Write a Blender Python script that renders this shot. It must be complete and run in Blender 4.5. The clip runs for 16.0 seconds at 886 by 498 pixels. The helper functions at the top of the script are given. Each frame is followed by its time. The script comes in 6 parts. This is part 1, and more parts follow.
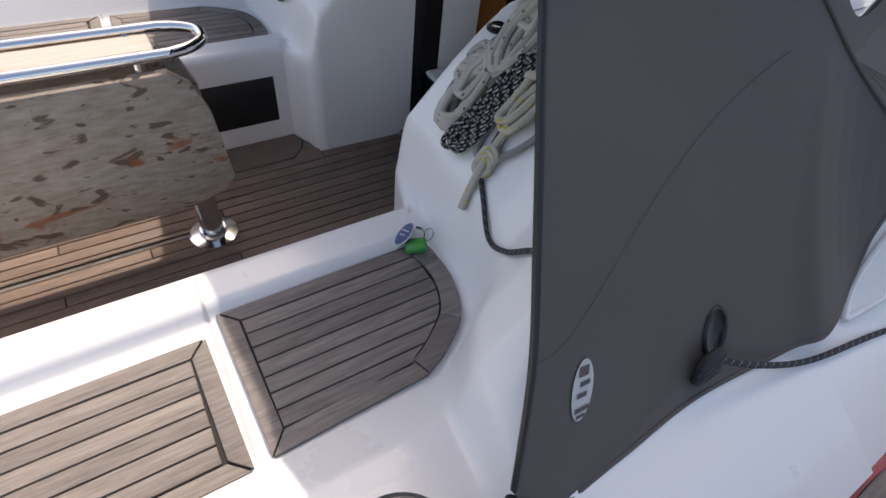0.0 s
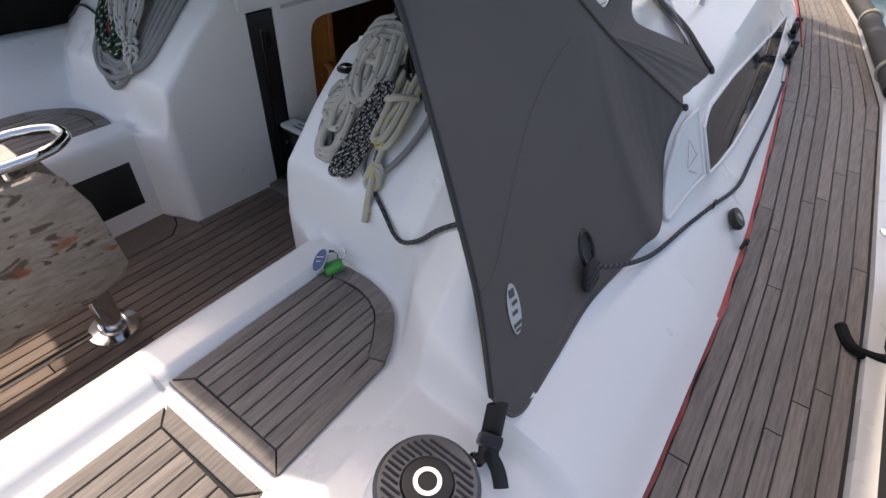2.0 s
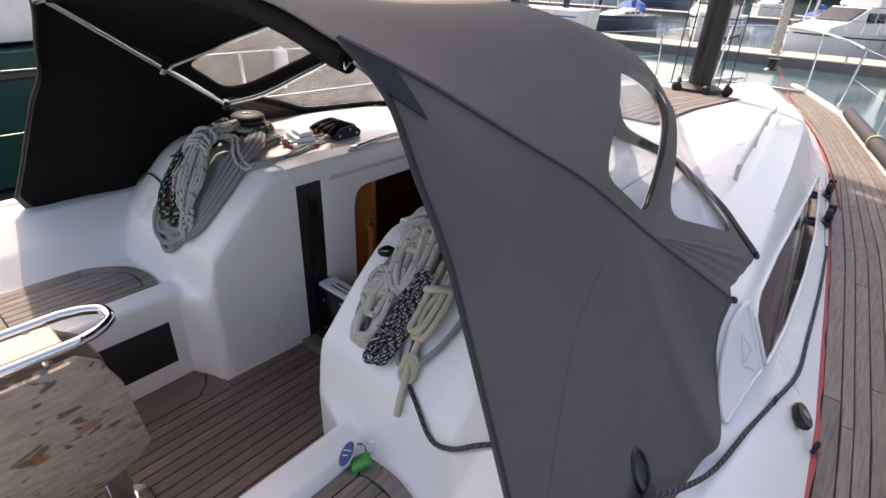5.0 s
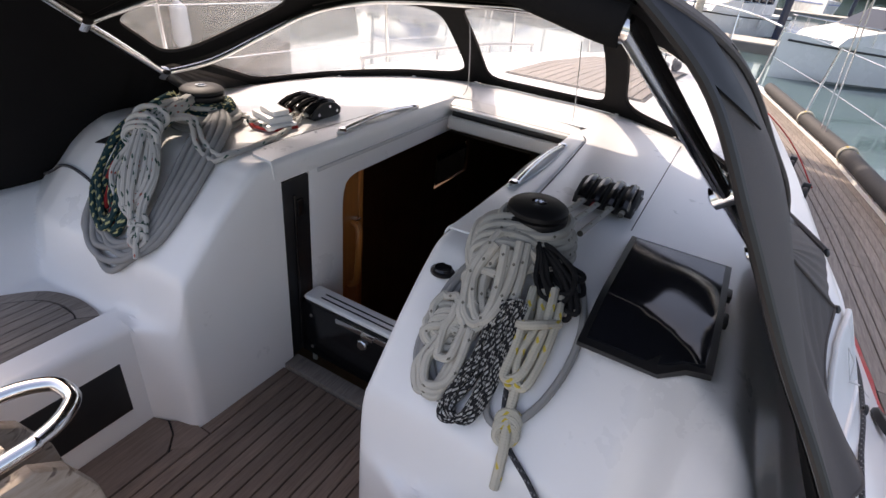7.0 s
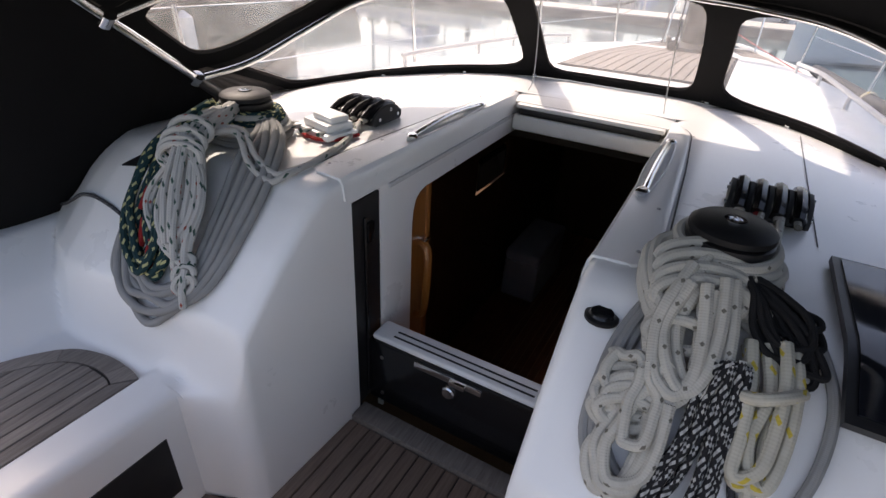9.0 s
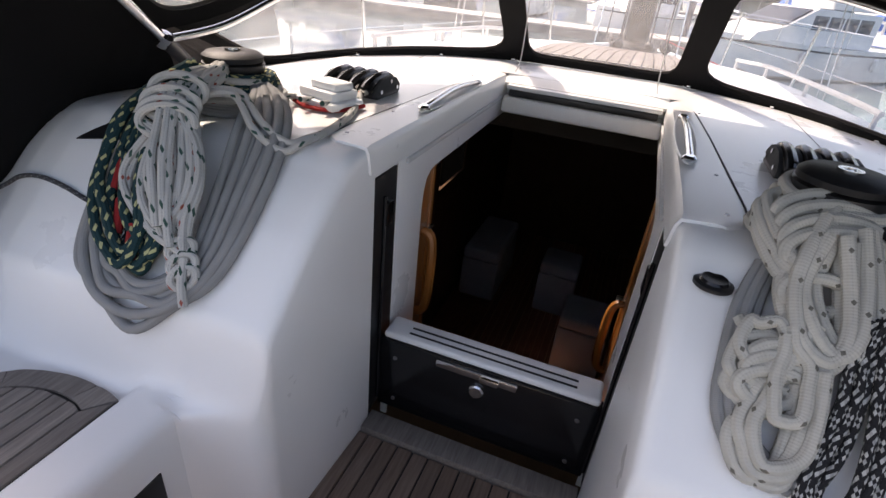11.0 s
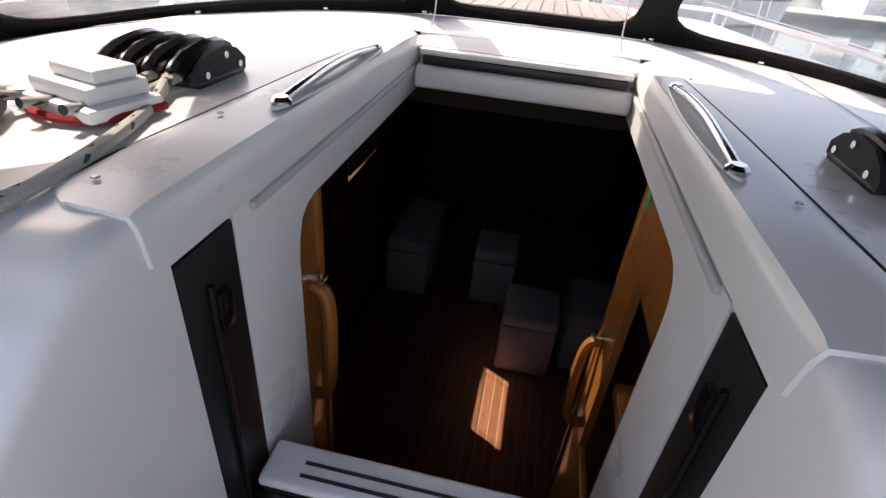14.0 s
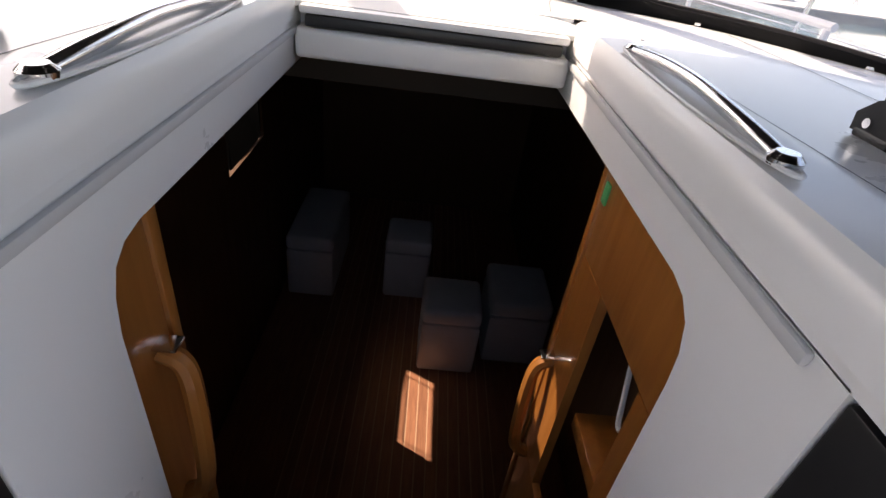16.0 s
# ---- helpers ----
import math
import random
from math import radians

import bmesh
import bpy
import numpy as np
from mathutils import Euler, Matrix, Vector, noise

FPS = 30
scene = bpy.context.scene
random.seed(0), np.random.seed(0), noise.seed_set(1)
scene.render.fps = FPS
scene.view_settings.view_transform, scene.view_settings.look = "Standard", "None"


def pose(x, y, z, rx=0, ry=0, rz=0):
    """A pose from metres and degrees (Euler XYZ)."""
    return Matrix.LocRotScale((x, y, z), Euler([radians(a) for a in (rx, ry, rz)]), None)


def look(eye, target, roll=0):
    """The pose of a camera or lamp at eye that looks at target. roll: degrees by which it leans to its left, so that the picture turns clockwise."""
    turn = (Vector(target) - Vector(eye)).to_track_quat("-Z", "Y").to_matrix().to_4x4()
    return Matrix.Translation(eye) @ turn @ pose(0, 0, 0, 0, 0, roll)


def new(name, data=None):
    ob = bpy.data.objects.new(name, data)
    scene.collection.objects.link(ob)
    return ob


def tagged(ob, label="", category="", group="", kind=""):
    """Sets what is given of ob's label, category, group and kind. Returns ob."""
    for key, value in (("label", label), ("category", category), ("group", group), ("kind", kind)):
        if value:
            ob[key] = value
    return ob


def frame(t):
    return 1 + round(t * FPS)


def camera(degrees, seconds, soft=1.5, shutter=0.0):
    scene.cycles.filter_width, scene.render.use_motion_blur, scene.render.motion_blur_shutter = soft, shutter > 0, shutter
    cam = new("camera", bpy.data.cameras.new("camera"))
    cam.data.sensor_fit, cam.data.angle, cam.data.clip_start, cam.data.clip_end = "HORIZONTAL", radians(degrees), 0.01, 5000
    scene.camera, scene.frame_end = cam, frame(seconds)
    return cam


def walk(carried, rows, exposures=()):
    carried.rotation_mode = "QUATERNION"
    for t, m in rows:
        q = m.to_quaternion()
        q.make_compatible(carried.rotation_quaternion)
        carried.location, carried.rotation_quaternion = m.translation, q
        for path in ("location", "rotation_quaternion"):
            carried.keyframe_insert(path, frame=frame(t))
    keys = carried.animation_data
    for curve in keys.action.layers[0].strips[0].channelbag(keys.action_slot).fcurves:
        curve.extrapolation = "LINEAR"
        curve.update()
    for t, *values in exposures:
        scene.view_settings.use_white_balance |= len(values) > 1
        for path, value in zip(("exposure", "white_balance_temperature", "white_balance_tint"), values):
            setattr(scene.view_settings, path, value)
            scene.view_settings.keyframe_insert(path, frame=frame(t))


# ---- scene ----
cam = camera(82.0, 16.0)
PATH = [
    (0, (1.359, -0.963, 1.312), (0.265, -0.145, -0.15), 8.0),
    (0.5, (1.383, -1.048, 1.325), (0.436, -0.002, -0.092), 7.4),
    (1, (1.409, -1.09, 1.334), (0.461, -0.022, -0.067), 6.3),
    (1.5, (1.428, -1.119, 1.344), (0.519, 0.017, -0.028), 5.1),
    (2, (1.442, -1.168, 1.366), (0.596, 0.076, 0.047), 3.9),
    (2.5, (1.43, -1.188, 1.404), (0.592, 0.135, 0.159), 4.6),
    (3, (1.412, -1.184, 1.45), (0.512, 0.19, 0.308), 4.5),
    (3.5, (1.388, -1.177, 1.497), (0.415, 0.228, 0.458), 3.8),
    (4, (1.368, -1.173, 1.527), (0.338, 0.244, 0.561), 3.3),
    (4.2, (1.361, -1.168, 1.534), (0.314, 0.247, 0.585), 3.1),
    (6.3, (1.126, -0.914, 1.415), (-0.05, 0.383, 0.447), 2.8),
    (6.5, (1.054, -0.992, 1.439), (0.019, 0.408, 0.455), 4.5),
    (7, (0.82, -1.043, 1.424), (0.037, 0.487, 0.401), 6.4),
    (7.5, (0.677, -1.006, 1.443), (-0.096, 0.505, 0.386), 5.3),
    (8, (0.591, -0.943, 1.433), (-0.29, 0.485, 0.345), 4.2),
    (8.5, (0.554, -0.907, 1.375), (-0.396, 0.497, 0.313), 3.5),
    (8.7, (0.517, -0.909, 1.349), (-0.388, 0.537, 0.306), 3.4),
    (10.8, (0.182, -0.967, 1.165), (-0.303, 0.709, 0.188), 6.9),
    (11, (0.181, -0.939, 1.163), (-0.368, 0.721, 0.192), 6.1),
    (11.5, (0.126, -0.888, 1.168), (-0.566, 0.715, 0.193), 5.4),
    (12, (0.036, -0.842, 1.168), (-0.692, 0.729, 0.168), 5.3),
    (12.5, (0.009, -0.798, 1.157), (-0.614, 0.81, 0.144), 5.3),
    (13, (0.025, -0.674, 1.136), (-0.449, 0.965, 0.092), 6.8),
    (13.5, (0.062, -0.519, 1.107), (-0.313, 1.145, 0.063), 6.6),
    (14, (0.047, -0.388, 1.074), (-0.204, 1.283, 0.003), 5.7),
    (14.5, (0.005, -0.307, 1.078), (-0.121, 1.371, -0.003), 6.1),
    (15, (0.023, -0.256, 1.057), (-0.075, 1.45, 0.017), 6.4),
    (15.5, (0.021, -0.183, 1.014), (0.024, 1.504, -0.06), 7.2),
    (16, (-0.001, -0.112, 0.98), (0.116, 1.555, -0.118), 8.1),
]
EXPOSURE = [(0.0, 0.80, 7600, 16), (4.0, 0.99, 8000, 18), (6.5, 1.17, 8100, 20), (8.5, 1.1, 8000, 19), (11.0, 1.36, 8150, 20), (13.0, 1.38, 8100, 20), (14.0, 1.55, 8100, 19), (15.0, 2.06, 8100, 19), (15.5, 1.95, 8200, 20), (16.0, 1.84, 8300, 20)]
walk(cam, [(t, look(eye, target, roll)) for t, eye, target, roll in PATH], EXPOSURE)

# ---- world and light ----
world = bpy.data.worlds.new("sky")
scene.world = world
world.use_nodes = True
wn = world.node_tree.nodes
wl = world.node_tree.links
sky = wn.new("ShaderNodeTexSky")
sky.sky_type = "NISHITA"
sky.sun_disc = False
SUN_DIR = Vector((-0.58, 0.32, 0.75)).normalized()
sky.sun_elevation = math.asin(SUN_DIR.z)
sky.sun_rotation = math.atan2(SUN_DIR.x, SUN_DIR.y)
sky.air_density, sky.dust_density, sky.ozone_density = 1.0, 2.8, 1.0
wn["Background"].inputs[1].default_value = 0.165
wl.new(sky.outputs[0], wn["Background"].inputs[0])
sun = new("sun", bpy.data.lights.new("sun", "SUN"))
sun.data.energy, sun.data.angle, sun.data.color = 2.6, radians(0.6), (1.0, 0.965, 0.91)
sun.matrix_world = look(SUN_DIR * 50, (0, 0, 0))


# ---- materials ----
def mat(name, col, rough=0.5, metal=0.0, var=0.0, scale=8.0, bump=0.0, bscale=60.0, spec=0.5, coat=0.0, dark=None, island=0.0, stretch=None, trans=0.0, rnd=0.0):
    m = bpy.data.materials.new(name)
    m.use_nodes = True
    nt = m.node_tree
    n, l = nt.nodes, nt.links
    p = n["Principled BSDF"]
    p.inputs["Roughness"].default_value = rough
    p.inputs["Metallic"].default_value = metal
    p.inputs["Specular IOR Level"].default_value = spec
    p.inputs["Coat Weight"].default_value = coat
    p.inputs["Transmission Weight"].default_value = trans
    tc = n.new("ShaderNodeTexCoord")
    mp = n.new("ShaderNodeMapping")
    l.new(tc.outputs["Object"], mp.inputs[0])
    if stretch:
        mp.inputs["Scale"].default_value = stretch
    c2 = dark or tuple(v * 0.7 for v in col)
    no = n.new("ShaderNodeTexNoise")
    no.inputs["Scale"].default_value, no.inputs["Detail"].default_value, no.inputs["Roughness"].default_value = scale, 6, 0.62
    l.new(mp.outputs[0], no.inputs[0])
    rp = n.new("ShaderNodeMapRange")
    rp.inputs["From Min"].default_value, rp.inputs["From Max"].default_value = 0.35, 0.7
    rp.inputs["To Max"].default_value = var
    l.new(no.outputs["Fac"], rp.inputs[0])
    mx = n.new("ShaderNodeMix")
    mx.data_type = "RGBA"
    mx.inputs["A"].default_value, mx.inputs["B"].default_value = (*col, 1), (*c2, 1)
    l.new(rp.outputs[0], mx.inputs["Factor"])
    out = mx.outputs["Result"]
    if rnd or island:
        oi = n.new("ShaderNodeObjectInfo") if rnd else n.new("ShaderNodeNewGeometry")
        hs = n.new("ShaderNodeHueSaturation")
        mr = n.new("ShaderNodeMapRange")
        a = rnd or island
        mr.inputs["To Min"].default_value, mr.inputs["To Max"].default_value = 1 - a, 1 + a
        l.new(oi.outputs["Random"] if rnd else oi.outputs["Random Per Island"], mr.inputs[0])
        l.new(mr.outputs[0], hs.inputs["Value"])
        l.new(out, hs.inputs["Color"])
        out = hs.outputs[0]
    l.new(out, p.inputs["Base Color"])
    rr = n.new("ShaderNodeMapRange")
    rr.inputs["To Min"].default_value, rr.inputs["To Max"].default_value = max(0, rough - 0.08), min(1, rough + 0.12)
    l.new(no.outputs["Fac"], rr.inputs[0])
    l.new(rr.outputs[0], p.inputs["Roughness"])
    if bump:
        nb = n.new("ShaderNodeTexNoise")
        nb.inputs["Scale"].default_value, nb.inputs["Detail"].default_value = bscale, 4
        l.new(mp.outputs[0], nb.inputs[0])
        bp = n.new("ShaderNodeBump")
        bp.inputs["Strength"].default_value, bp.inputs["Distance"].default_value = bump, 0.002
        l.new(nb.outputs["Fac"], bp.inputs["Height"])
        l.new(bp.outputs[0], p.inputs["Normal"])
    return m


GEL = mat("white_gelcoat", (0.80, 0.80, 0.79), 0.28, var=0.12, scale=3, dark=(0.74, 0.73, 0.70), bump=0.06, bscale=9, coat=0.2)
GRIP = mat("white_nonslip", (0.76, 0.76, 0.75), 0.45, var=0.15, scale=5, dark=(0.68, 0.67, 0.64), bump=0.2, bscale=160)
TEAK = mat("weathered_teak", (0.235, 0.205, 0.182), 0.7, var=0.85, scale=9, dark=(0.12, 0.100, 0.088), bump=0.5, bscale=40, stretch=(16, 1.2, 16), rnd=0.16)
TEAKB = mat("brown_teak", (0.22, 0.155, 0.12), 0.62, var=0.8, scale=8, dark=(0.12, 0.078, 0.056), bump=0.5, bscale=40, stretch=(16, 1.2, 16), rnd=0.14)
TABLE = mat("worn_teak", (0.40, 0.32, 0.25), 0.6, var=0.9, scale=5, dark=(0.24, 0.165, 0.115), bump=0.3, bscale=30, stretch=(5, 1, 5))
CAULK = mat("black_caulk", (0.02, 0.02, 0.02), 0.8, var=0.3)
RED = mat("red_sealant", (0.45, 0.06, 0.06), 0.8, var=0.7, scale=40, dark=(0.30, 0.16, 0.14))
CANVAS = mat("dark_grey_canvas", (0.116, 0.103, 0.097), 0.75, var=0.35, scale=3, dark=(0.094, 0.084, 0.080), bump=0.35, bscale=900, spec=0.35)
# canvas again in near black: shade under the hood put into the colour
SHADED = mat("inside_shade_black", (0.009, 0.009, 0.0095), 0.9, var=0.4, scale=5, bump=0.3, bscale=700, spec=0.1)
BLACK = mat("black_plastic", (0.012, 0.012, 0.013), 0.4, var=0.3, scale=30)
BLACKG = mat("black_gloss", (0.008, 0.008, 0.009), 0.16, var=0.3, scale=10)
RUBBER = mat("dark_rubber", (0.03, 0.03, 0.032), 0.7, var=0.4, scale=30, bump=0.3)
STEEL = mat("polished_steel", (0.75, 0.75, 0.75), 0.12, 1.0, var=0.2, scale=30)
ALU = mat("grey_alloy", (0.35, 0.35, 0.36), 0.32, 1.0, var=0.3, scale=20)
DALU = mat("dark_grey_alloy", (0.13, 0.13, 0.135), 0.4, 0.7, var=0.3, scale=20)
WTOP = mat("black_winch_top", (0.012, 0.012, 0.013), 0.5, var=0.4, scale=25, bump=0.15, bscale=200, spec=0.25)
ACRYL = mat("tinted_acrylic", (0.010, 0.011, 0.014), 0.03, var=0.2, scale=6, spec=0.8)
GREYL = mat("light_grey_plastic", (0.55, 0.55, 0.55), 0.5, var=0.3)
WOOD = mat("varnished_wood", (0.37, 0.135, 0.032), 0.3, var=0.7, scale=4, dark=(0.26, 0.08, 0.016), stretch=(9, 9, 0.8), coat=0.4)
CABF = mat("cabin_sole", (0.34, 0.14, 0.075), 0.35, var=0.6, scale=6, dark=(0.13, 0.05, 0.03), stretch=(12, 1, 12), rnd=0.2)
# cabin wood with the gloom below decks put into its colour
DARKIN = mat("cabin_wood_shaded", (0.11, 0.048, 0.02), 0.5, var=0.6, scale=3, dark=(0.07, 0.03, 0.013), stretch=(6, 6, 0.8))
CUSH = mat("pale_cushion", (0.55, 0.55, 0.57), 0.85, var=0.3, bump=0.3)


def glass(name, tint, alpha, rough=0.02, hazy=0.0):
    m = bpy.data.materials.new(name)
    m.use_nodes = True
    n, l = m.node_tree.nodes, m.node_tree.links
    n.remove(n["Principled BSDF"])
    tr, gl, mixn, fr = n.new("ShaderNodeBsdfTransparent"), n.new("ShaderNodeBsdfGlossy"), n.new("ShaderNodeMixShader"), n.new("ShaderNodeLayerWeight")
    tr.inputs[0].default_value = (*tint, 1)
    gl.inputs["Roughness"].default_value = rough
    fr.inputs[0].default_value = 0.12
    fm = n.new("ShaderNodeMath")
    fm.operation = "MULTIPLY_ADD"
    fm.inputs[1].default_value, fm.inputs[2].default_value = 0.3, 0.03
    l.new(fr.outputs["Facing"], fm.inputs[0])
    l.new(fm.outputs[0], mixn.inputs[0])
    l.new(tr.outputs[0], mixn.inputs[1])
    l.new(gl.outputs[0], mixn.inputs[2])
    last = mixn
    if hazy:
        di, m2 = n.new("ShaderNodeBsdfTranslucent"), n.new("ShaderNodeMixShader")
        no, mr = n.new("ShaderNodeTexNoise"), n.new("ShaderNodeMapRange")
        no.inputs["Scale"].default_value, no.inputs["Detail"].default_value = 14, 5
        mr.inputs["To Max"].default_value = hazy * 2
        l.new(no.outputs["Fac"], mr.inputs[0])
        l.new(mr.outputs[0], m2.inputs[0])
        di.inputs[0].default_value = (0.8, 0.8, 0.82, 1)
        l.new(mixn.outputs[0], m2.inputs[1])
        l.new(di.outputs[0], m2.inputs[2])
        last = m2
    l.new(last.outputs[0], n["Material Output"].inputs[0])
    return m


VINYL = glass("clear_vinyl", (0.80, 0.83, 0.87), 1, 0.04, 0.10)


# ---- mesh helpers ----
def obj(name, bm, material, parent=None, label="", smooth=True):
    me = bpy.data.meshes.new(name)
    bmesh.ops.recalc_face_normals(bm, faces=bm.faces)
    bm.to_mesh(me)
    bm.free()
    me.materials.append(material)
    if smooth:
        me.polygons.foreach_set("use_smooth", [True] * len(me.polygons))
        me.set_sharp_from_angle(angle=radians(38))
    ob = new(name, me)
    if parent:
        ob.parent = parent
    if label:
        ob["label"] = label
    return ob


def part(name, bm, material, parent, label=""):
    return obj(name, bm, material, parent, label)


def thing(name, label, category, group="", kind="", at=None):
    ob = new(name)
    ob.empty_display_size = 0.05
    if at is not None:
        ob.matrix_world = at
    return tagged(ob, label, category, group, kind)


def box(lo, hi, bev=0.0, seg=2, bm=None, m=None):
    bm2 = bmesh.new()
    bmesh.ops.create_cube(bm2, size=1)
    s = [hi[i] - lo[i] for i in range(3)]
    c = [(hi[i] + lo[i]) / 2 for i in range(3)]
    bmesh.ops.scale(bm2, vec=s, verts=bm2.verts)
    bmesh.ops.translate(bm2, vec=c, verts=bm2.verts)
    if bev:
        bmesh.ops.bevel(bm2, geom=bm2.edges, offset=min(bev, 0.45 * min(s)), segments=seg, affect="EDGES", profile=0.5)
    if m is not None:
        bmesh.ops.transform(bm2, matrix=m, verts=bm2.verts)
    return join(bm, bm2)


def join(bm, bm2):
    if bm is None:
        return bm2
    me = bpy.data.meshes.new("tmp")
    bm2.to_mesh(me)
    bm2.free()
    bm.from_mesh(me)
    bpy.data.meshes.remove(me)
    return bm


def lathe(profile, seg=32, bm=None, m=None, cap=True):
    """A body of revolution round z from (radius, z) pairs."""
    bm2 = bmesh.new()
    rings = []
    for r, z in profile:
        rings.append([bm2.verts.new((r * math.cos(a), r * math.sin(a), z)) for a in [2 * math.pi * i / seg for i in range(seg)]])
    for a, b in zip(rings, rings[1:]):
        for i in range(seg):
            bm2.faces.new((a[i], a[(i + 1) % seg], b[(i + 1) % seg], b[i]))
    if cap:
        bm2.faces.new(rings[0][::-1])
        bm2.faces.new(rings[-1])
    if m is not None:
        bmesh.ops.transform(bm2, matrix=m, verts=bm2.verts)
    return join(bm, bm2)


def smooth_path(pts, n=8, closed=False):
    """Catmull-Rom points through pts."""
    P = [Vector(p) for p in pts]
    out = []
    k = len(P)
    for i in range(k if closed else k - 1):
        if closed:
            a, b, c, d = P[(i - 1) % k], P[i], P[(i + 1) % k], P[(i + 2) % k]
        else:
            a, b, c, d = P[max(i - 1, 0)], P[i], P[i + 1], P[min(i + 2, k - 1)]
        for j in range(n):
            t = j / n
            out.append(0.5 * ((2 * b) + (c - a) * t + (2 * a - 5 * b + 4 * c - d) * t * t + (3 * b - a - 3 * c + d) * t ** 3))
    if not closed:
        out.append(P[-1])
    return out


def tube(pts, r, seg=8, bm=None, closed=False, caps=True, flat=1.0):
    """A round tube swept along pts; r is one radius or one a point."""
    bm2 = bmesh.new()
    P = [Vector(p) for p in pts]
    k = len(P)
    rr = r if isinstance(r, (list, tuple)) else [r] * k
    up = None
    rings = []
    for i in range(k):
        d = (P[(i + 1) % k] - P[i - 1]) if closed else (P[min(i + 1, k - 1)] - P[max(i - 1, 0)])
        if d.length < 1e-9:
            d = Vector((0, 0, 1))
        d.normalize()
        if up is None:
            up = d.orthogonal().normalized()
        up = up - d * up.dot(d)
        if up.length < 1e-6:
            up = d.orthogonal()
        up.normalize()
        side = d.cross(up)
        rings.append([bm2.verts.new(P[i] + rr[i] * (math.cos(a) * up + flat * math.sin(a) * side)) for a in [2 * math.pi * j / seg for j in range(seg)]])
    uvl = bm2.loops.layers.uv.new("UVMap")
    run = 0.0
    for i in range(k if closed else k - 1):
        a, b = rings[i], rings[(i + 1) % k]
        nxt = run + (P[(i + 1) % k] - P[i]).length
        for j in range(seg):
            f = bm2.faces.new((a[j], a[(j + 1) % seg], b[(j + 1) % seg], b[j]))
            for lp, uv in zip(f.loops, ((j / seg, run), ((j + 1) / seg, run), ((j + 1) / seg, nxt), (j / seg, nxt))):
                lp[uvl].uv = uv
        run = nxt
    if caps and not closed:
        bm2.faces.new(rings[0][::-1])
        bm2.faces.new(rings[-1])
    return join(bm, bm2)


def grid(fn, us, vs, bm=None):
    """A sheet of quads through fn(u, v)."""
    bm2 = bmesh.new()
    V = [[bm2.verts.new(fn(u, v)) for v in vs] for u in us]
    for i in range(len(us) - 1):
        for j in range(len(vs) - 1):
            bm2.faces.new((V[i][j], V[i + 1][j], V[i + 1][j + 1], V[i][j + 1]))
    return join(bm, bm2)


def thicken(bm, t):
    """Gives a sheet a thickness t along its normals."""
    bmesh.ops.recalc_face_normals(bm, faces=bm.faces)
    bmesh.ops.solidify(bm, geom=bm.faces[:], thickness=t)
    return bm


def prism(poly, z0, z1, bm=None, m=None, bev=0.0):
    """A plate from a plan outline (x, y), from z0 to z1."""
    bm2 = bmesh.new()
    a = [bm2.verts.new((x, y, z0)) for x, y in poly]
    b = [bm2.verts.new((x, y, z1)) for x, y in poly]
    k = len(poly)
    bm2.faces.new(a[::-1])
    top = bm2.faces.new(b)
    for i in range(k):
        bm2.faces.new((a[i], a[(i + 1) % k], b[(i + 1) % k], b[i]))
    if bev:
        bmesh.ops.bevel(bm2, geom=list(top.edges), offset=bev, segments=2, affect="EDGES", profile=0.5)
    if m is not None:
        bmesh.ops.transform(bm2, matrix=m, verts=bm2.verts)
    return join(bm, bm2)


def lerp(xs, ys, x):
    return float(np.interp(x, xs, ys))


def smin(a, b, k):
    h = max(k - abs(a - b), 0.0) / k
    return min(a, b) - h * h * k * 0.25


def smax(a, b, k):
    return -smin(-a, -b, k)


def frange(a, b, n):
    return [a + (b - a) * i / n for i in range(n + 1)]


# ---- the hull's own lines (port and starboard alike) ----
DECK_Z, SEAT_Z, ROOF_Z, WATER_Z = 0.365, 0.366, 0.795, -0.85


def deck_in(y):
    return lerp([-3, -0.5, 0.06, 0.5, 1.2, 1.8, 3.4, 4.7, 6.4, 7.2], [1.53, 1.537, 1.53, 1.507, 1.445, 1.39, 1.215, 0.95, 0.42, 0.12], y)


def deck_out(y):
    return lerp([-3, -0.25, 0.4, 2.0, 3.4, 5.8, 7.3, 7.8], [1.83, 1.864, 1.86, 1.80, 1.585, 1.04, 0.45, 0.2], y)


def roof_top(y):
    return lerp([-1, 1.4, 2.6, 4.4, 5.8, 7.4], [0.80, 0.80, 0.765, 0.62, 0.45, 0.385], y)


def shoulder_foot(x, port=False):
    if port:
        return lerp([0.3, 0.5, 0.62, 0.76, 0.85, 0.95, 1.05, 1.15, 1.25, 1.40], [-0.40, -0.405, -0.42, -0.42, -0.43, -0.43, -0.40, -0.34, -0.26, -0.15], x)
    return lerp([0.3, 0.5, 0.62, 0.76, 0.85, 0.90, 0.95, 1.05, 1.25], [-0.40, -0.405, -0.42, -0.42, -0.455, -0.51, -0.585, -0.66, -0.70], x)


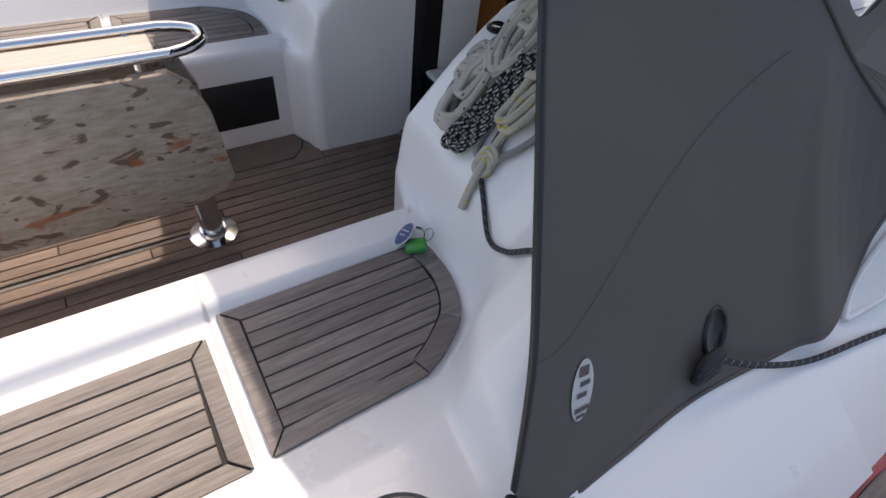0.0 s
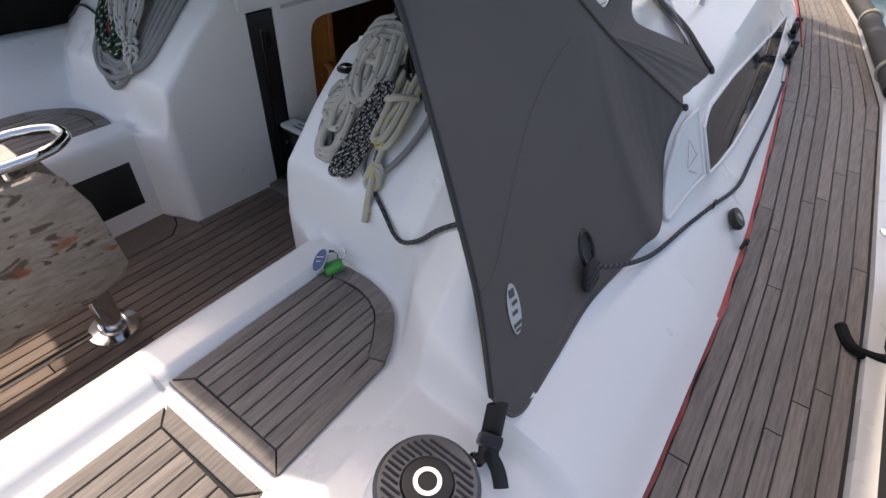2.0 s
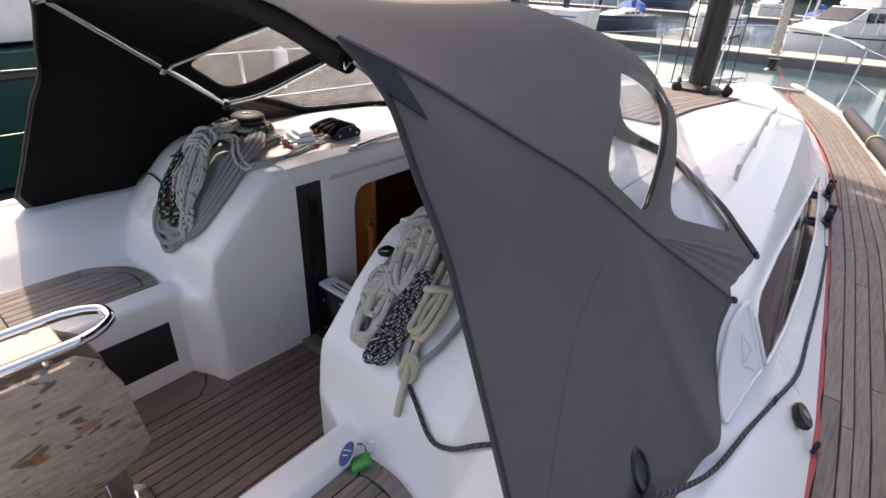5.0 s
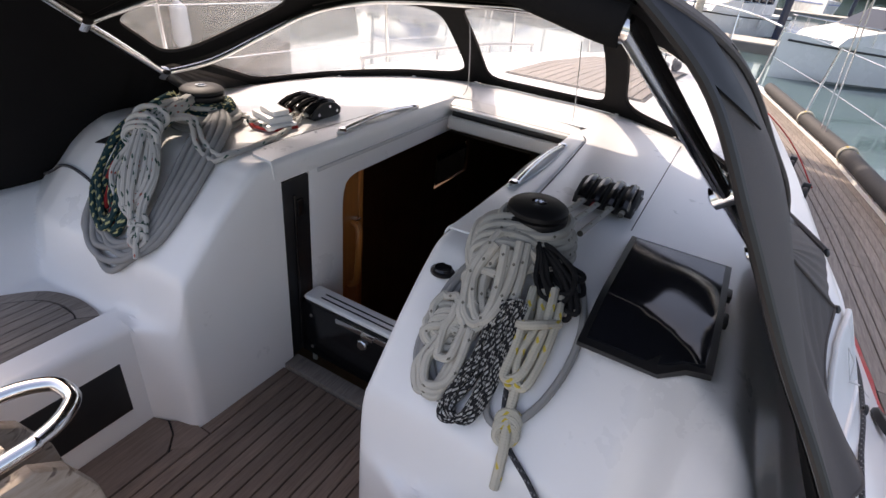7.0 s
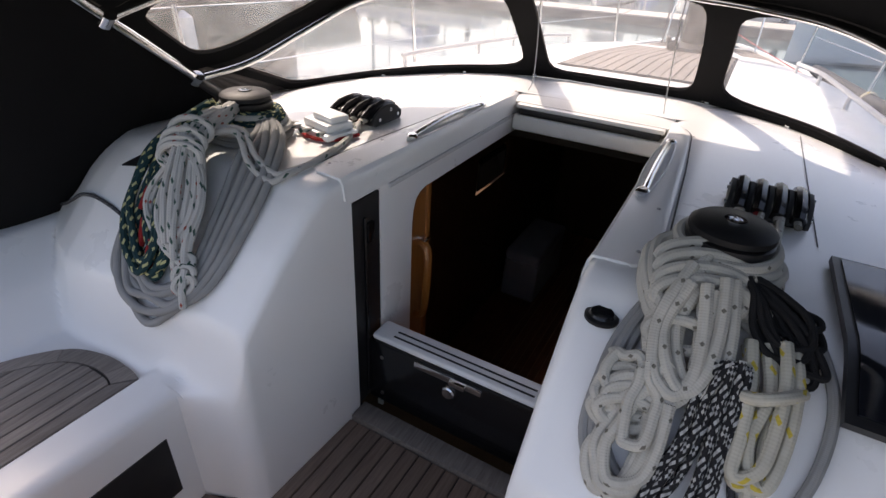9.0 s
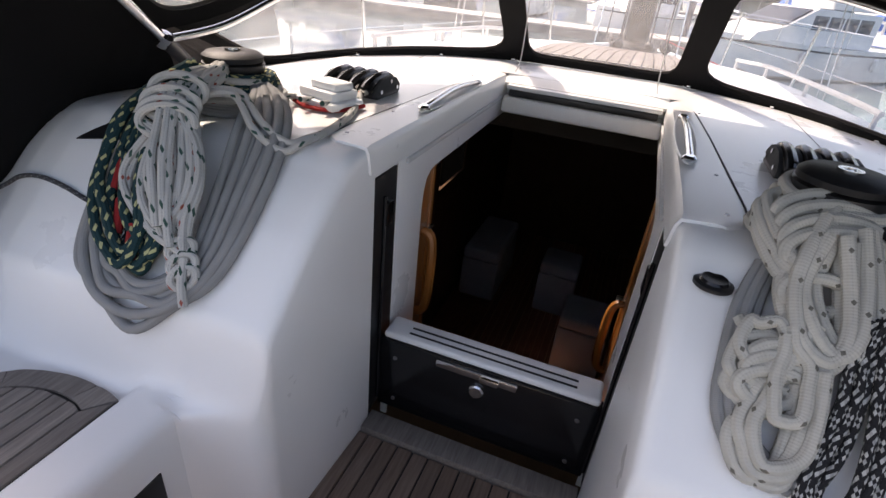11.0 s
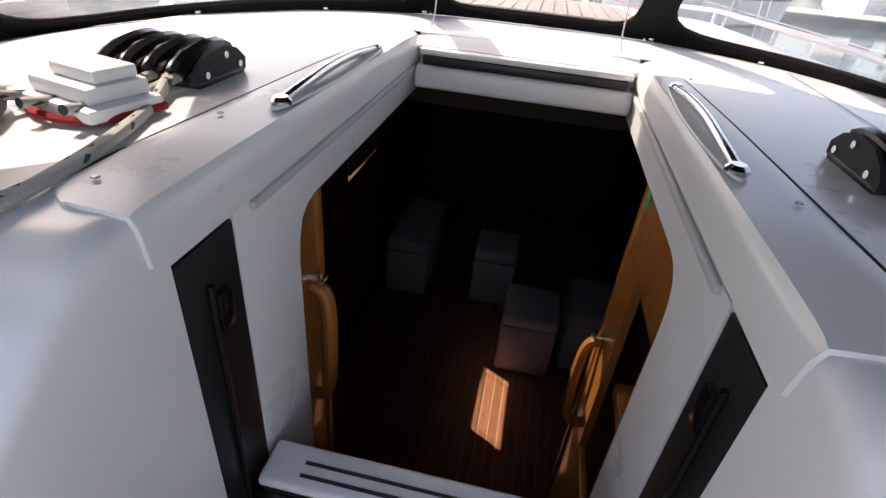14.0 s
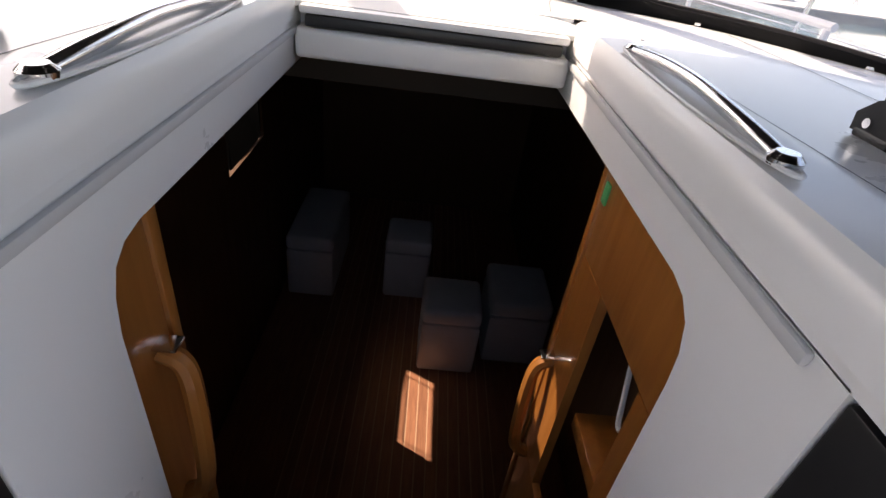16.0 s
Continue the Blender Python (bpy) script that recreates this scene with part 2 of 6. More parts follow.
def roof_height(x, y, port=False):
    """The coachroof with its slanting sides; to port its full width runs on into the coaming."""
    di = deck_in(y)
    s = x / di
    top = roof_top(y) + 0.015 * (1 - s * s)
    k = (roof_top(y) - DECK_Z) / 0.45
    fwd = DECK_Z + k * lerp([0.60, 0.66, 0.80, 0.815, 0.89, 0.93, 1.0], [0.56, 0.47, 0.41, 0.385, 0.145, 0.09, 0.0], s)
    if port:
        aft = DECK_Z + k * lerp([0.60, 0.66, 0.80, 0.815, 0.89, 0.93, 1.0], [0.56, 0.47, 0.41, 0.385, 0.20, 0.16, 0.0], s)
    else:
        aft = DECK_Z + lerp([0.60, 0.66, 0.74, 0.835, 0.90, 1.0], [0.62, 0.44, 0.25, 0.15, 0.115, 0.0], s)
    b = min(max((y - 0.12) / 0.26, 0.0), 1.0)
    side = aft + (fwd - aft) * b * b * (3 - 2 * b)
    return smin(top, side, 0.06)


def base_height(x, y, port=False):
    """Seat, coaming and side of the cockpit."""
    crest = [0.46, 0.55, 0.56, 0.49, 0.37, 0.365] if port else [0.435, 0.462, 0.45, 0.415, 0.368, 0.365]
    return lerp([0.50, 0.525, 0.58, 0.600, 0.605, 0.945, 0.96, 1.06, 1.2, 1.34, 1.45, 1.53, 1.56],
                [0.372, 0.388, 0.386, 0.366, 0.357, 0.357, 0.366] + crest, x)


def cockpit_height(x, y, port=False):
    d = y - shoulder_foot(x, port)
    aft = lerp([-0.2, -0.03, 0.0, 0.03, 0.16, 0.28, 0.5], [-0.4, 0.30, 0.40, 0.55, 0.685, 0.79, 1.1], d)
    return smax(base_height(x, y, port), smin(roof_height(x, y, port), aft, 0.07), 0.09)


# ---- water, sky line ----
WATER = mat("harbour_water", (0.055, 0.10, 0.11), 0.06, var=0.3, scale=0.4, dark=(0.04, 0.08, 0.09), bump=1.0, bscale=2.2, spec=0.35)
bm = bmesh.new()
# the water lies round the hull, not inside it
for x0, x1, y0, y1 in ((-3000, 3000, -3000, 0.1), (-3000, 3000, 4.05, 3000), (-3000, -0.9, 0.1, 4.05), (0.9, 3000, 0.1, 4.05)):
    bm.faces.new([bm.verts.new((x, y, 0)) for x, y in ((x0, y0), (x1, y0), (x1, y1), (x0, y1))])
water = tagged(obj("water", bm, WATER), "rippled grey-green harbour water", "water", kind="structure")
water.location.z = WATER_Z


# ---- moulding of the cockpit and coachroof ----
def cockpit_side(sgn):
    ys = frange(-2.6, -0.8, 24)[:-1] + frange(-0.8, -0.10, 76)[:-1] + frange(-0.10, 0.0, 4)
    ss = [0.0, 0.003, 0.008, 0.016, 0.028] + frange(0.04, 1.0, 96)

    def xin(y):
        return lerp([-3, -0.455, -0.435, -0.41, -0.38, 0.0], [0.475, 0.475, 0.43, 0.335, 0.315, 0.303], y)

    def f(s, y):
        x = xin(y) + s * (deck_in(y) - xin(y))
        h = cockpit_height(max(x, 0.53 if y < -0.45 else 0), y, sgn < 0)
        e = x - xin(y)
        r = 0.03
        if e < r:
            h -= r - math.sqrt(max(r * r - (r - e) ** 2, 0))
        return Vector((sgn * x, y, h))

    def wall(k, y):
        p = f(0.0, y)
        p.z = -0.02 + k * (p.z + 0.02)
        return p
    bm = grid(f, ss, ys)
    grid(wall, frange(0, 1, 6), ys, bm)
    bmesh.ops.remove_doubles(bm, verts=bm.verts, dist=0.0004)
    return obj("cockpit_side_%s" % ("starboard" if sgn > 0 else "port"), bm, GEL)


for sg in (1, -1):
    tagged(cockpit_side(sg), "glossy white moulded cockpit side with seat and coaming", "cockpit moulding", kind="structure")


def roof_side(sgn):
    ys = frange(0.0, 1.12, 30)
    ss = [0.0, 0.006, 0.015, 0.03] + frange(0.045, 1.0, 80)

    def f(s, y):
        x = 0.303 + s * (deck_in(y) - 0.303)
        h = roof_height(x, y, sgn < 0)
        if x - 0.303 < 0.03:
            h -= 0.03 - math.sqrt(max(0.0009 - (0.03 - x + 0.303) ** 2, 0))
        return Vector((sgn * x, y, h))
    bm = grid(f, ss, ys)
    grid(lambda k, y: Vector((sgn * 0.303, y, 0.742 + k * (f(0, y).z - 0.742))), [0, 1], ys, bm)
    bmesh.ops.remove_doubles(bm, verts=bm.verts, dist=0.0004)
    return obj("coachroof_%s" % ("starboard" if sgn > 0 else "port"), bm, GEL)


for sg in (1, -1):
    tagged(roof_side(sg), "white coachroof beside the companionway", "coachroof", kind="structure")
bm = grid(lambda s, y: Vector((s * deck_in(y), y, roof_height(abs(s * deck_in(y)), y))), frange(-1, 1, 100), frange(1.12, 7.2, 60))
# unseen port window opening, added so that sun reaches the cabin sole
bmesh.ops.delete(bm, geom=[f for f in bm.faces if 2.1 < f.calc_center_median().y < 2.9 and -0.965 < f.calc_center_median().x / deck_in(f.calc_center_median().y) < -0.86], context="FACES")
grid(lambda k, x: Vector((x, 1.12, 0.70 + k * (roof_height(abs(x), 1.12) - 0.70))), [0, 1], frange(-0.303, 0.303, 10), bm)
tagged(obj("coachroof_forward", bm, GEL), "white coachroof sloping down to the bow", "coachroof", kind="structure")

# side decks and hull
for sg in (1, -1):
    bm = grid(lambda s, y: Vector((sg * (deck_in(y) + s * (deck_out(y) - deck_in(y))), y, DECK_Z - 0.012)), frange(0, 1, 4), frange(-2.6, 7.3, 60))
    grid(lambda k, y: Vector((sg * (deck_out(y) + lerp([0, 0.15, 1], [0.07, 0.07, -0.12], k)), y, lerp([0, 0.08, 1], [DECK_Z + 0.02, DECK_Z - 0.03, WATER_Z - 0.3], k))), [0, 0.04, 0.08, 0.15, 0.4, 0.7, 1], frange(-2.6, 7.6, 60), bm)
    grid(lambda s, y: Vector((sg * (deck_out(y) + s * 0.07), y, DECK_Z + 0.02)), [0, 1], frange(-2.6, 7.6, 60), bm)
    grid(lambda s, y: Vector((sg * deck_out(y), y, DECK_Z - 0.012 + s * 0.032)), [0, 1], frange(-2.6, 7.6, 60), bm)
    tagged(obj("side_deck_%s" % ("starboard" if sg > 0 else "port"), bm, GEL), "white hull edge and side deck", "deck", kind="structure")
bm = box((-1.9, -3.4, -0.2), (1.9, -2.6, 0.45), 0.05)
tagged(obj("aft_deck", bm, GEL), "white moulded aft deck behind the cockpit", "deck", kind="structure")

# ---- teak ----
def plank(parent, poly, z1, material=None, name="plank", t=0.02):
    """One board from a plan outline, with eased top edges."""
    return obj(name, prism(poly, z1 - t, z1, bev=0.0018), material or TEAK, parent)


bm = box((-0.49, -2.6, -0.06), (0.49, 0.03, -0.010))
sole = tagged(obj("floor", bm, CAULK), "weathered brown teak planked cockpit sole", "floor", kind="structure")
SW, G = 0.0455, 0.005
for i in range(-7, 7):
    x0, x1 = i * SW + G / 2, (i + 1) * SW - G / 2
    end = -0.052 if max(abs(x0), abs(x1)) < 0.285 else -0.44
    if max(abs(x0), abs(x1)) > 0.40:
        end = -0.46
    cut = -1.35 + 0.5 * ((i * 7) % 5 - 2) / 2
    plank(sole, [(x0, cut + 0.002), (x1, cut + 0.002), (x1, end), (x0, end)], 0.0, TEAKB)
    plank(sole, [(x0, -2.58), (x1, -2.58), (x1, cut - 0.002), (x0, cut - 0.002)], 0.0, TEAKB)
for sg in (1, -1):
    for poly in ([(0.2755, -0.40), (0.318, -0.40), (0.303, -0.052), (0.2755, -0.052)],
                 [(0.321, -0.51), (0.36, -0.465), (0.42, -0.44), (0.36, -0.40), (0.318, -0.404), (0.2755, -0.404), (0.2755, -0.46)],
                 [(0.3215, -2.58), (0.474, -2.58), (0.474, -0.46), (0.425, -0.445), (0.365, -0.47), (0.3215, -0.52)]):
        plank(sole, [(sg * x, y) for x, y in (poly if sg > 0 else poly[::-1])], 0.001, TEAKB, "margin_board")
plank(sole, [(-0.30, -0.047), (0.30, -0.047), (0.30, 0.02), (-0.30, 0.02)], 0.018, TEAK, "margin_board", 0.03)


def seat(sg):
    name = "starboard" if sg > 0 else "port"
    z = SEAT_Z + 0.004
    fw = thing("teak_bench", "grey weathered teak seat planking with rounded forward end", "seat planking", group="cockpit seats")
    aft = thing("teak_bench", "grey weathered teak seat planking with mitred margin", "seat planking", group="cockpit seats")
    outer = smooth_path([(0.600, -0.552, 0), (0.655, -0.543, 0), (0.745, -0.546, 0), (0.84, -0.580, 0), (0.905, -0.655, 0), (0.938, -0.72, 0)], 6)
    inner = smooth_path([(0.640, -0.598, 0), (0.675, -0.588, 0), (0.735, -0.588, 0), (0.81, -0.616, 0), (0.868, -0.683, 0), (0.898, -0.735, 0)], 6)

    def mk(parent, poly, nm="plank"):
        pts = [(sg * p[0], p[1] + 0.082) for p in poly]
        plank(parent, pts if sg > 0 else pts[::-1], z, TEAK, nm)
    # bed of dark caulking under the boards
    bed = [(0.604, -1.058), (0.950, -1.050)] + [(p.x - 0.002, p.y - 0.002) for p in outer[::-1]]
    part("bed", prism([(sg * x, y + 0.082) for x, y in bed][::sg], z - 0.024, z - 0.006), CAULK, fw)
    # margins
    mk(fw, [(0.602, -1.060), (0.952, -1.052), (0.911, -1.019), (0.641, -1.022)], "margin_board")
    mk(fw, [(0.9545, -1.050), (0.940, -0.7225), (0.900, -0.7375), (0.9135, -1.017)], "margin_board")
    cuts = [0, 7, 19, 30]
    for a, b in zip(cuts, cuts[1:]):
        o = [(p.x, p.y) for p in outer[a:b + 1]]
        i = [(p.x, p.y) for p in inner[a:b + 1]]
        o[0] = (o[0][0] + 0.0015, o[0][1])
        poly = i + o[::-1]
        mk(fw, poly, "margin_board")
    n = 7
    g = 0.0036
    w = (0.911 - 0.6425) / n
    ix, iy = [p.x for p in inner], [p.y for p in inner]
    for k in range(n):
        a, b = 0.6425 + k * w + g / 2, 0.6425 + (k + 1) * w - g / 2

        def end(x):
            if x < 0.642:
                return -0.600 - (0.642 - x) * 0.6
            return lerp(ix[1:], iy[1:], x) - G
        st = -1.0165
        if k == 0:
            mk(fw, [(0.604, -1.052), (0.640, -1.0165), (0.640, -0.604), (0.604, -0.562)])
        xs = frange(a, b, 4)
        mk(fw, [(a, st), (b, st)] + [(x, min(end(x), -0.594)) for x in xs[::-1]])
    part("bed", prism([(sg * x, y + 0.082) for x, y in [(0.656, -2.40), (0.954, -2.40), (0.954, -1.090), (0.656, -1.098)]][::sg], z - 0.024, z - 0.006), CAULK, aft)
    mk(aft, [(0.652, -1.094), (0.957, -1.086), (0.922, -1.122), (0.690, -1.128)], "margin_board")
    mk(aft, [(0.927, -1.124), (0.960, -1.090), (0.960, -2.40), (0.927, -2.40)], "margin_board")
    mk(aft, [(0.652, -1.100), (0.688, -1.131), (0.688, -2.40), (0.652, -2.40)], "margin_board")
    for k in range(6):
        w2 = (0.924 - 0.691) / 6
        a, b = 0.691 + k * w2 + g / 2, 0.691 + (k + 1) * w2 - g / 2
        mk(aft, [(a, -2.4), (b, -2.4), (b, -1.132), (a, -1.132)])
    bm = grid(lambda u, v: Vector((sg * u, v, base_height(max(u, 0.53), v) + (0.002 if u > 0.5 else -0.03))), frange(0.51, 0.965, 50), [-0.998, -0.991])
    tagged(obj("seat_joint_%s" % name, bm, GREYL), "pale drain gap between two seat hatches", "joint", kind="structure")


seat(1)
seat(-1)

# side decks: long boards that follow the hull, butted end to end
rd = random.Random(4)
for sg in (1, -1):
    deck = tagged(obj("deck_%s" % ("starboard" if sg > 0 else "port"), grid(lambda s, y: Vector((sg * (deck_in(y) + s * (deck_out(y) - deck_in(y))), y, DECK_Z - 0.006)), [0, 1], frange(-2.6, 7.2, 60)), CAULK),
                  "grey weathered teak side deck with dark caulking", "deck", kind="structure")
    N = 8
    for k in range(N):
        ys = [-2.55 - rd.random()]
        while ys[-1] < 6.6:
            ys.append(ys[-1] + rd.uniform(1.0, 1.7))
        for a, b in zip(ys, ys[1:]):
            a, b = max(a, -2.55), min(b, 6.9)
            if b - a < 0.05:
                continue
            yy = frange(a + 0.002, b - 0.002, max(2, int((b - a) / 0.3)))

            def xx(u, y):
                return sg * (deck_in(y) + 0.012 + u * (deck_out(y) - deck_in(y) - 0.02))
            u0, u1 = (k + 0.045) / N, (k + 0.955) / N
            if k == 0:
                u1 = 1.15 / N if rd.random() < 0.6 else u1
            elif k == 1:
                u0 = 1.25 / N
            bm = grid(lambda u, y: Vector((xx(u, y), y, DECK_Z - (0.0015 if u in (u0, u1) else 0.0))), [u0, u0 + 0.004, u1 - 0.004, u1], yy)
            for e in [q for q in bm.edges if q.is_boundary]:
                for f in bmesh.ops.extrude_edge_only(bm, edges=[e])["geom"]:
                    if isinstance(f, bmesh.types.BMVert):
                        f.co.z = DECK_Z - 0.012
            obj("plank", bm, TEAK, deck)
    bm = grid(lambda s, y: Vector((sg * (deck_in(y) - 0.006 + s * (0.016 + 0.004 * math.sin(y * 23) * math.sin(y * 7.3))), y, DECK_Z + 0.0022)), [0, 1], frange(-2.5, 6.5, 240))
    tagged(obj("deck_edge_%s" % ("starboard" if sg > 0 else "port"), bm, RED), "faded red sealant line along the teak deck", "sealant", kind="structure")


# ---- companionway ----
door = thing("companionway_door", "lowered glossy black companionway door with a steel lock", "door")
part("panel", box((-0.300, 0.05, 0.022), (0.300, 0.09, 0.262), 0.004), BLACKG, door)
bm = box((-0.13, 0.042, 0.236), (0.09, 0.050, 0.256), 0.002)
lockp = part("lock_plate", bm, STEEL, door, "polished steel lock plate")
part("latch", box((-0.005, 0.025, 0.245), (0.045, 0.042, 0.262), 0.003), STEEL, lockp)
part("keyhole_cover", lathe([(0.0, 0), (0.021, 0), (0.021, 0.008), (0.017, 0.012)], 20, m=pose(-0.012, 0.050, 0.195, 90)), STEEL, door)
for x in (-0.25, 0.25):
    for z in (0.06, 0.21):
        part("screw", lathe([(0.006, 0), (0.006, 0.003)], 10, m=pose(x, 0.050, z, 90)), ALU, door)

# sill; raised dark strips put in the shade of its two drain grooves
sill = thing("companionway_sill", "white moulded companionway sill with twin grooves", "sill")
part("ledge", box((-0.292, 0.056, 0.2625), (0.292, 0.14, 0.284), 0.012, 3), GEL, sill)
for y in (0.076, 0.100):
    part("groove_shade", box((-0.225, y, 0.2842), (0.23, y + 0.007, 0.2862), 0.003), RUBBER, sill)

def jamb(sg):
    j = thing("companionway_frame", "white companionway frame curving into the hatch rim", "door frame", group="companionway sides")
    # flat side panel with a rounded inner corner, running on as the hatch rim
    out = [(0.124, -0.10), (0.292, -0.10), (0.292, 0.56), (0.296, 0.605), (0.310, 0.638), (0.335, 0.656), (0.37, 0.663), (1.12, 0.660), (1.12, 0.744), (0.124, 0.744)]
    a, b = (0.303, 0.324) if sg > 0 else (-0.324, -0.303)
    part("panel", prism(out, a, b, m=Matrix(((0, 0, 1, 0), (1, 0, 0, 0), (0, 1, 0, 0), (0, 0, 0, 1))), bev=0.003), GEL, j)
    part("slide", box((min(sg * 0.294, sg * 0.303), 0.16, 0.728), (max(sg * 0.294, sg * 0.303), 1.06, 0.742), 0.003), GREYL, j, "grey hatch slide track")
    # black door pocket
    bm = box((sg * 0.3045 if sg > 0 else -0.3245, 0.004, 0.02), (0.3245 if sg > 0 else -0.3045, 0.122, 0.735), 0.003)
    pk = part("door_pocket", bm, BLACK, j, "black plastic door pocket")
    part("track", tube([(sg * 0.300, 0.045, 0.05), (sg * 0.300, 0.050, 0.68)], 0.005, 6), BLACKG, pk)
    part("latch", box((sg * 0.30 - 0.006, 0.055, 0.60), (sg * 0.30 + 0.006, 0.085, 0.66), 0.003), BLACKG, pk)


jamb(1)
jamb(-1)
bm = box((-0.30, 1.04, 0.678), (0.30, 1.12, 0.742), 0.012, 3)
tagged(obj("hatch_lintel", bm, GEL), "white forward end of the companionway opening", "lintel", kind="structure")
hatch = thing("sliding_hatch", "white sliding hatch pushed under its garage, black seal", "hatch")
part("lip", box((-0.285, 1.03, 0.772), (0.285, 1.10, 0.788), 0.004), GEL, hatch)
part("seal", box((-0.275, 1.035, 0.746), (0.275, 1.08, 0.770), 0.004), BLACK, hatch, "black rubber seal")
bm = grid(lambda s, v: Vector((s, 1.06 + 0.24 * v, 0.790 + 0.030 * math.sin(math.pi * min(v * 1.2, 1)) * (1 - abs(s / 0.36) ** 6))), frange(-0.36, 0.36, 24), frange(0, 1, 12))
tagged(obj("hatch_garage", thicken(bm, 0.012), GEL), "white raised hatch garage before the windscreen", "hatch garage", kind="structure")


# raised side strips that carry the hand rails
def rail_strip(sg):
    ys = frange(-0.030, 1.05, 60)

    def w(y):
        return lerp([-0.03, -0.02, 0.0, 0.1, 0.6, 0.95, 1.05], [0.385, 0.405, 0.42, 0.425, 0.40, 0.375, 0.32], y)
    bm = grid(lambda s, y: Vector((sg * (0.296 + s * (w(y) - 0.296)), y, min(roof_height(0.35, y), cockpit_height(0.296 + s * (w(y) - 0.296), y) + 0.004 if y < 0 else 9.0) + lerp([0, 0.06, 0.14, 0.86, 0.95, 1], [-0.055, -0.012, 0.003, 0.007, 0.005, -0.004], s))), [0, 0.03, 0.06, 0.1, 0.14, 0.3, 0.5, 0.7, 0.86, 0.95, 1], ys)
    st = thing("hatch_side_moulding", "white moulded strip with recessed hand rail", "deck moulding", group="hatch side mouldings")
    part("strip", thicken(bm, 0.006), GEL, st)
    hz = roof_height(0.35, 0.5) + 0.008
    # shallow dish under the rail
    bm = bmesh.new()
    bmesh.ops.create_circle(bm, cap_ends=True, radius=1, segments=36)
    for v in bm.verts:
        v.co = Vector((sg * (0.331 + 0.025 * v.co.x), 0.56 + 0.26 * v.co.y, hz + 0.001))
    part("dish", bm, GRIP, st)
    part("dish_rim", tube([(sg * (0.331 + 0.026 * math.cos(a)), 0.56 + 0.262 * math.sin(a), hz + 0.001) for a in [2 * math.pi * k / 40 for k in range(40)]], 0.0028, 6, closed=True), GEL, st)
    part("joint", tube([(sg * (w(y) + 0.003), y, roof_height(w(y), y) + 0.0005) for y in frange(0.02, 1.0, 24)], 0.0022, 6), RUBBER, st, "dark joint line")
    rl = part("hand_rail", tube(smooth_path([(sg * 0.336, 0.325, hz), (sg * 0.336, 0.35, hz + 0.002), (sg * 0.334, 0.42, hz + 0.009), (sg * 0.333, 0.54, hz + 0.016), (sg * 0.332, 0.66, hz + 0.013), (sg * 0.331, 0.77, hz + 0.003)], 6), 0.0095, 10), STEEL, st, "polished steel hand rail")
    for y in (0.33, 0.785):
        part("foot", lathe([(0.017, 0), (0.017, 0.006), (0.011, 0.012)], 16, m=pose(sg * 0.333, y, hz)), STEEL, rl)
    for y in (0.02, 0.25, 0.90):
        part("screw", lathe([(0.005, 0), (0.004, 0.002)], 8, m=pose(sg * 0.385, y, hz + 0.001)), ALU, st)


rail_strip(1)
rail_strip(-1)


# ---- sprayhood ----
hood = thing("sprayhood", "dark grey canvas sprayhood with clear windows on a steel frame", "sprayhood")
AFT = [(0, -0.48, 1.475), (0.30, -0.51, 1.462), (0.55, -0.555, 1.44), (0.72, -0.585, 1.41), (0.801, -0.56, 1.342), (0.869, -0.566, 1.239), (0.937, -0.57, 1.13), (1.008, -0.60, 1.034), (1.10, -0.635, 0.89), (1.175, -0.665, 0.765), (1.25, -0.71, 0.615)]
SIDE = [(0.72, -0.575, 1.412), (0.81, -0.50, 1.36), (0.88, -0.32, 1.25), (0.942, -0.135, 1.138), (1.015, 0.12, 0.955), (1.10, 0.235, 0.855), (1.205, 0.345, 0.748)]
HEM = [(1.25, -0.71, 0.615), (1.285, -0.655, 0.525), (1.28, -0.50, 0.51), (1.27, -0.30, 0.505), (1.29, -0.06, 0.53), (1.309, 0.01, 0.563), (1.258, 0.172, 0.575), (1.220, 0.228, 0.645), (1.205, 0.275, 0.70), (1.205, 0.345, 0.748)]
MID = [(0, 0.46, 1.455), (0.4, 0.43, 1.42), (0.63, 0.385, 1.368), (0.772, 0.24, 1.30), (0.875, 0.03, 1.22), (0.942, -0.135, 1.138)]
FRONT = [(0, 1.06, 1.255), (0.37, 1.02, 1.235), (0.62, 0.90, 1.215), (0.80, 0.72, 1.165), (0.90, 0.52, 1.075), (0.965, 0.30, 0.99), (1.015, 0.12, 0.955)]
BASE = [(0, 1.50, 0.824), (0.34, 1.49, 0.822), (0.676, 1.31, 0.818), (0.90, 1.03, 0.815), (1.03, 0.87, 0.802), (1.11, 0.75, 0.788), (1.195, 0.64, 0.764)]


def along(pts):
    """A function of 0..1 along a smooth line, by length."""
    P = smooth_path(pts, 10)
    d = [0.0]
    for a, b in zip(P, P[1:]):
        d.append(d[-1] + (b - a).length)
    d = np.array(d) / d[-1]
    A = np.array([tuple(p) for p in P])

    def f(t):
        return Vector([float(np.interp(t, d, A[:, k])) for k in range(3)])
    return f


aft_f, side_f, hem_f, mid_f, front_f, base_f = (along(p) for p in (AFT, SIDE, HEM, MID, FRONT, BASE))
# shares of the side seam at which the two hoops meet it
T_MID = min(frange(0, 1, 400), key=lambda t: (side_f(t) - Vector(MID[-1])).length)
T_FRONT = min(frange(0, 1, 400), key=lambda t: (side_f(t) - Vector(FRONT[-1])).length)
aft_top, aft_low = along(AFT[:4] + [SIDE[0]]), along([SIDE[0]] + AFT[4:])


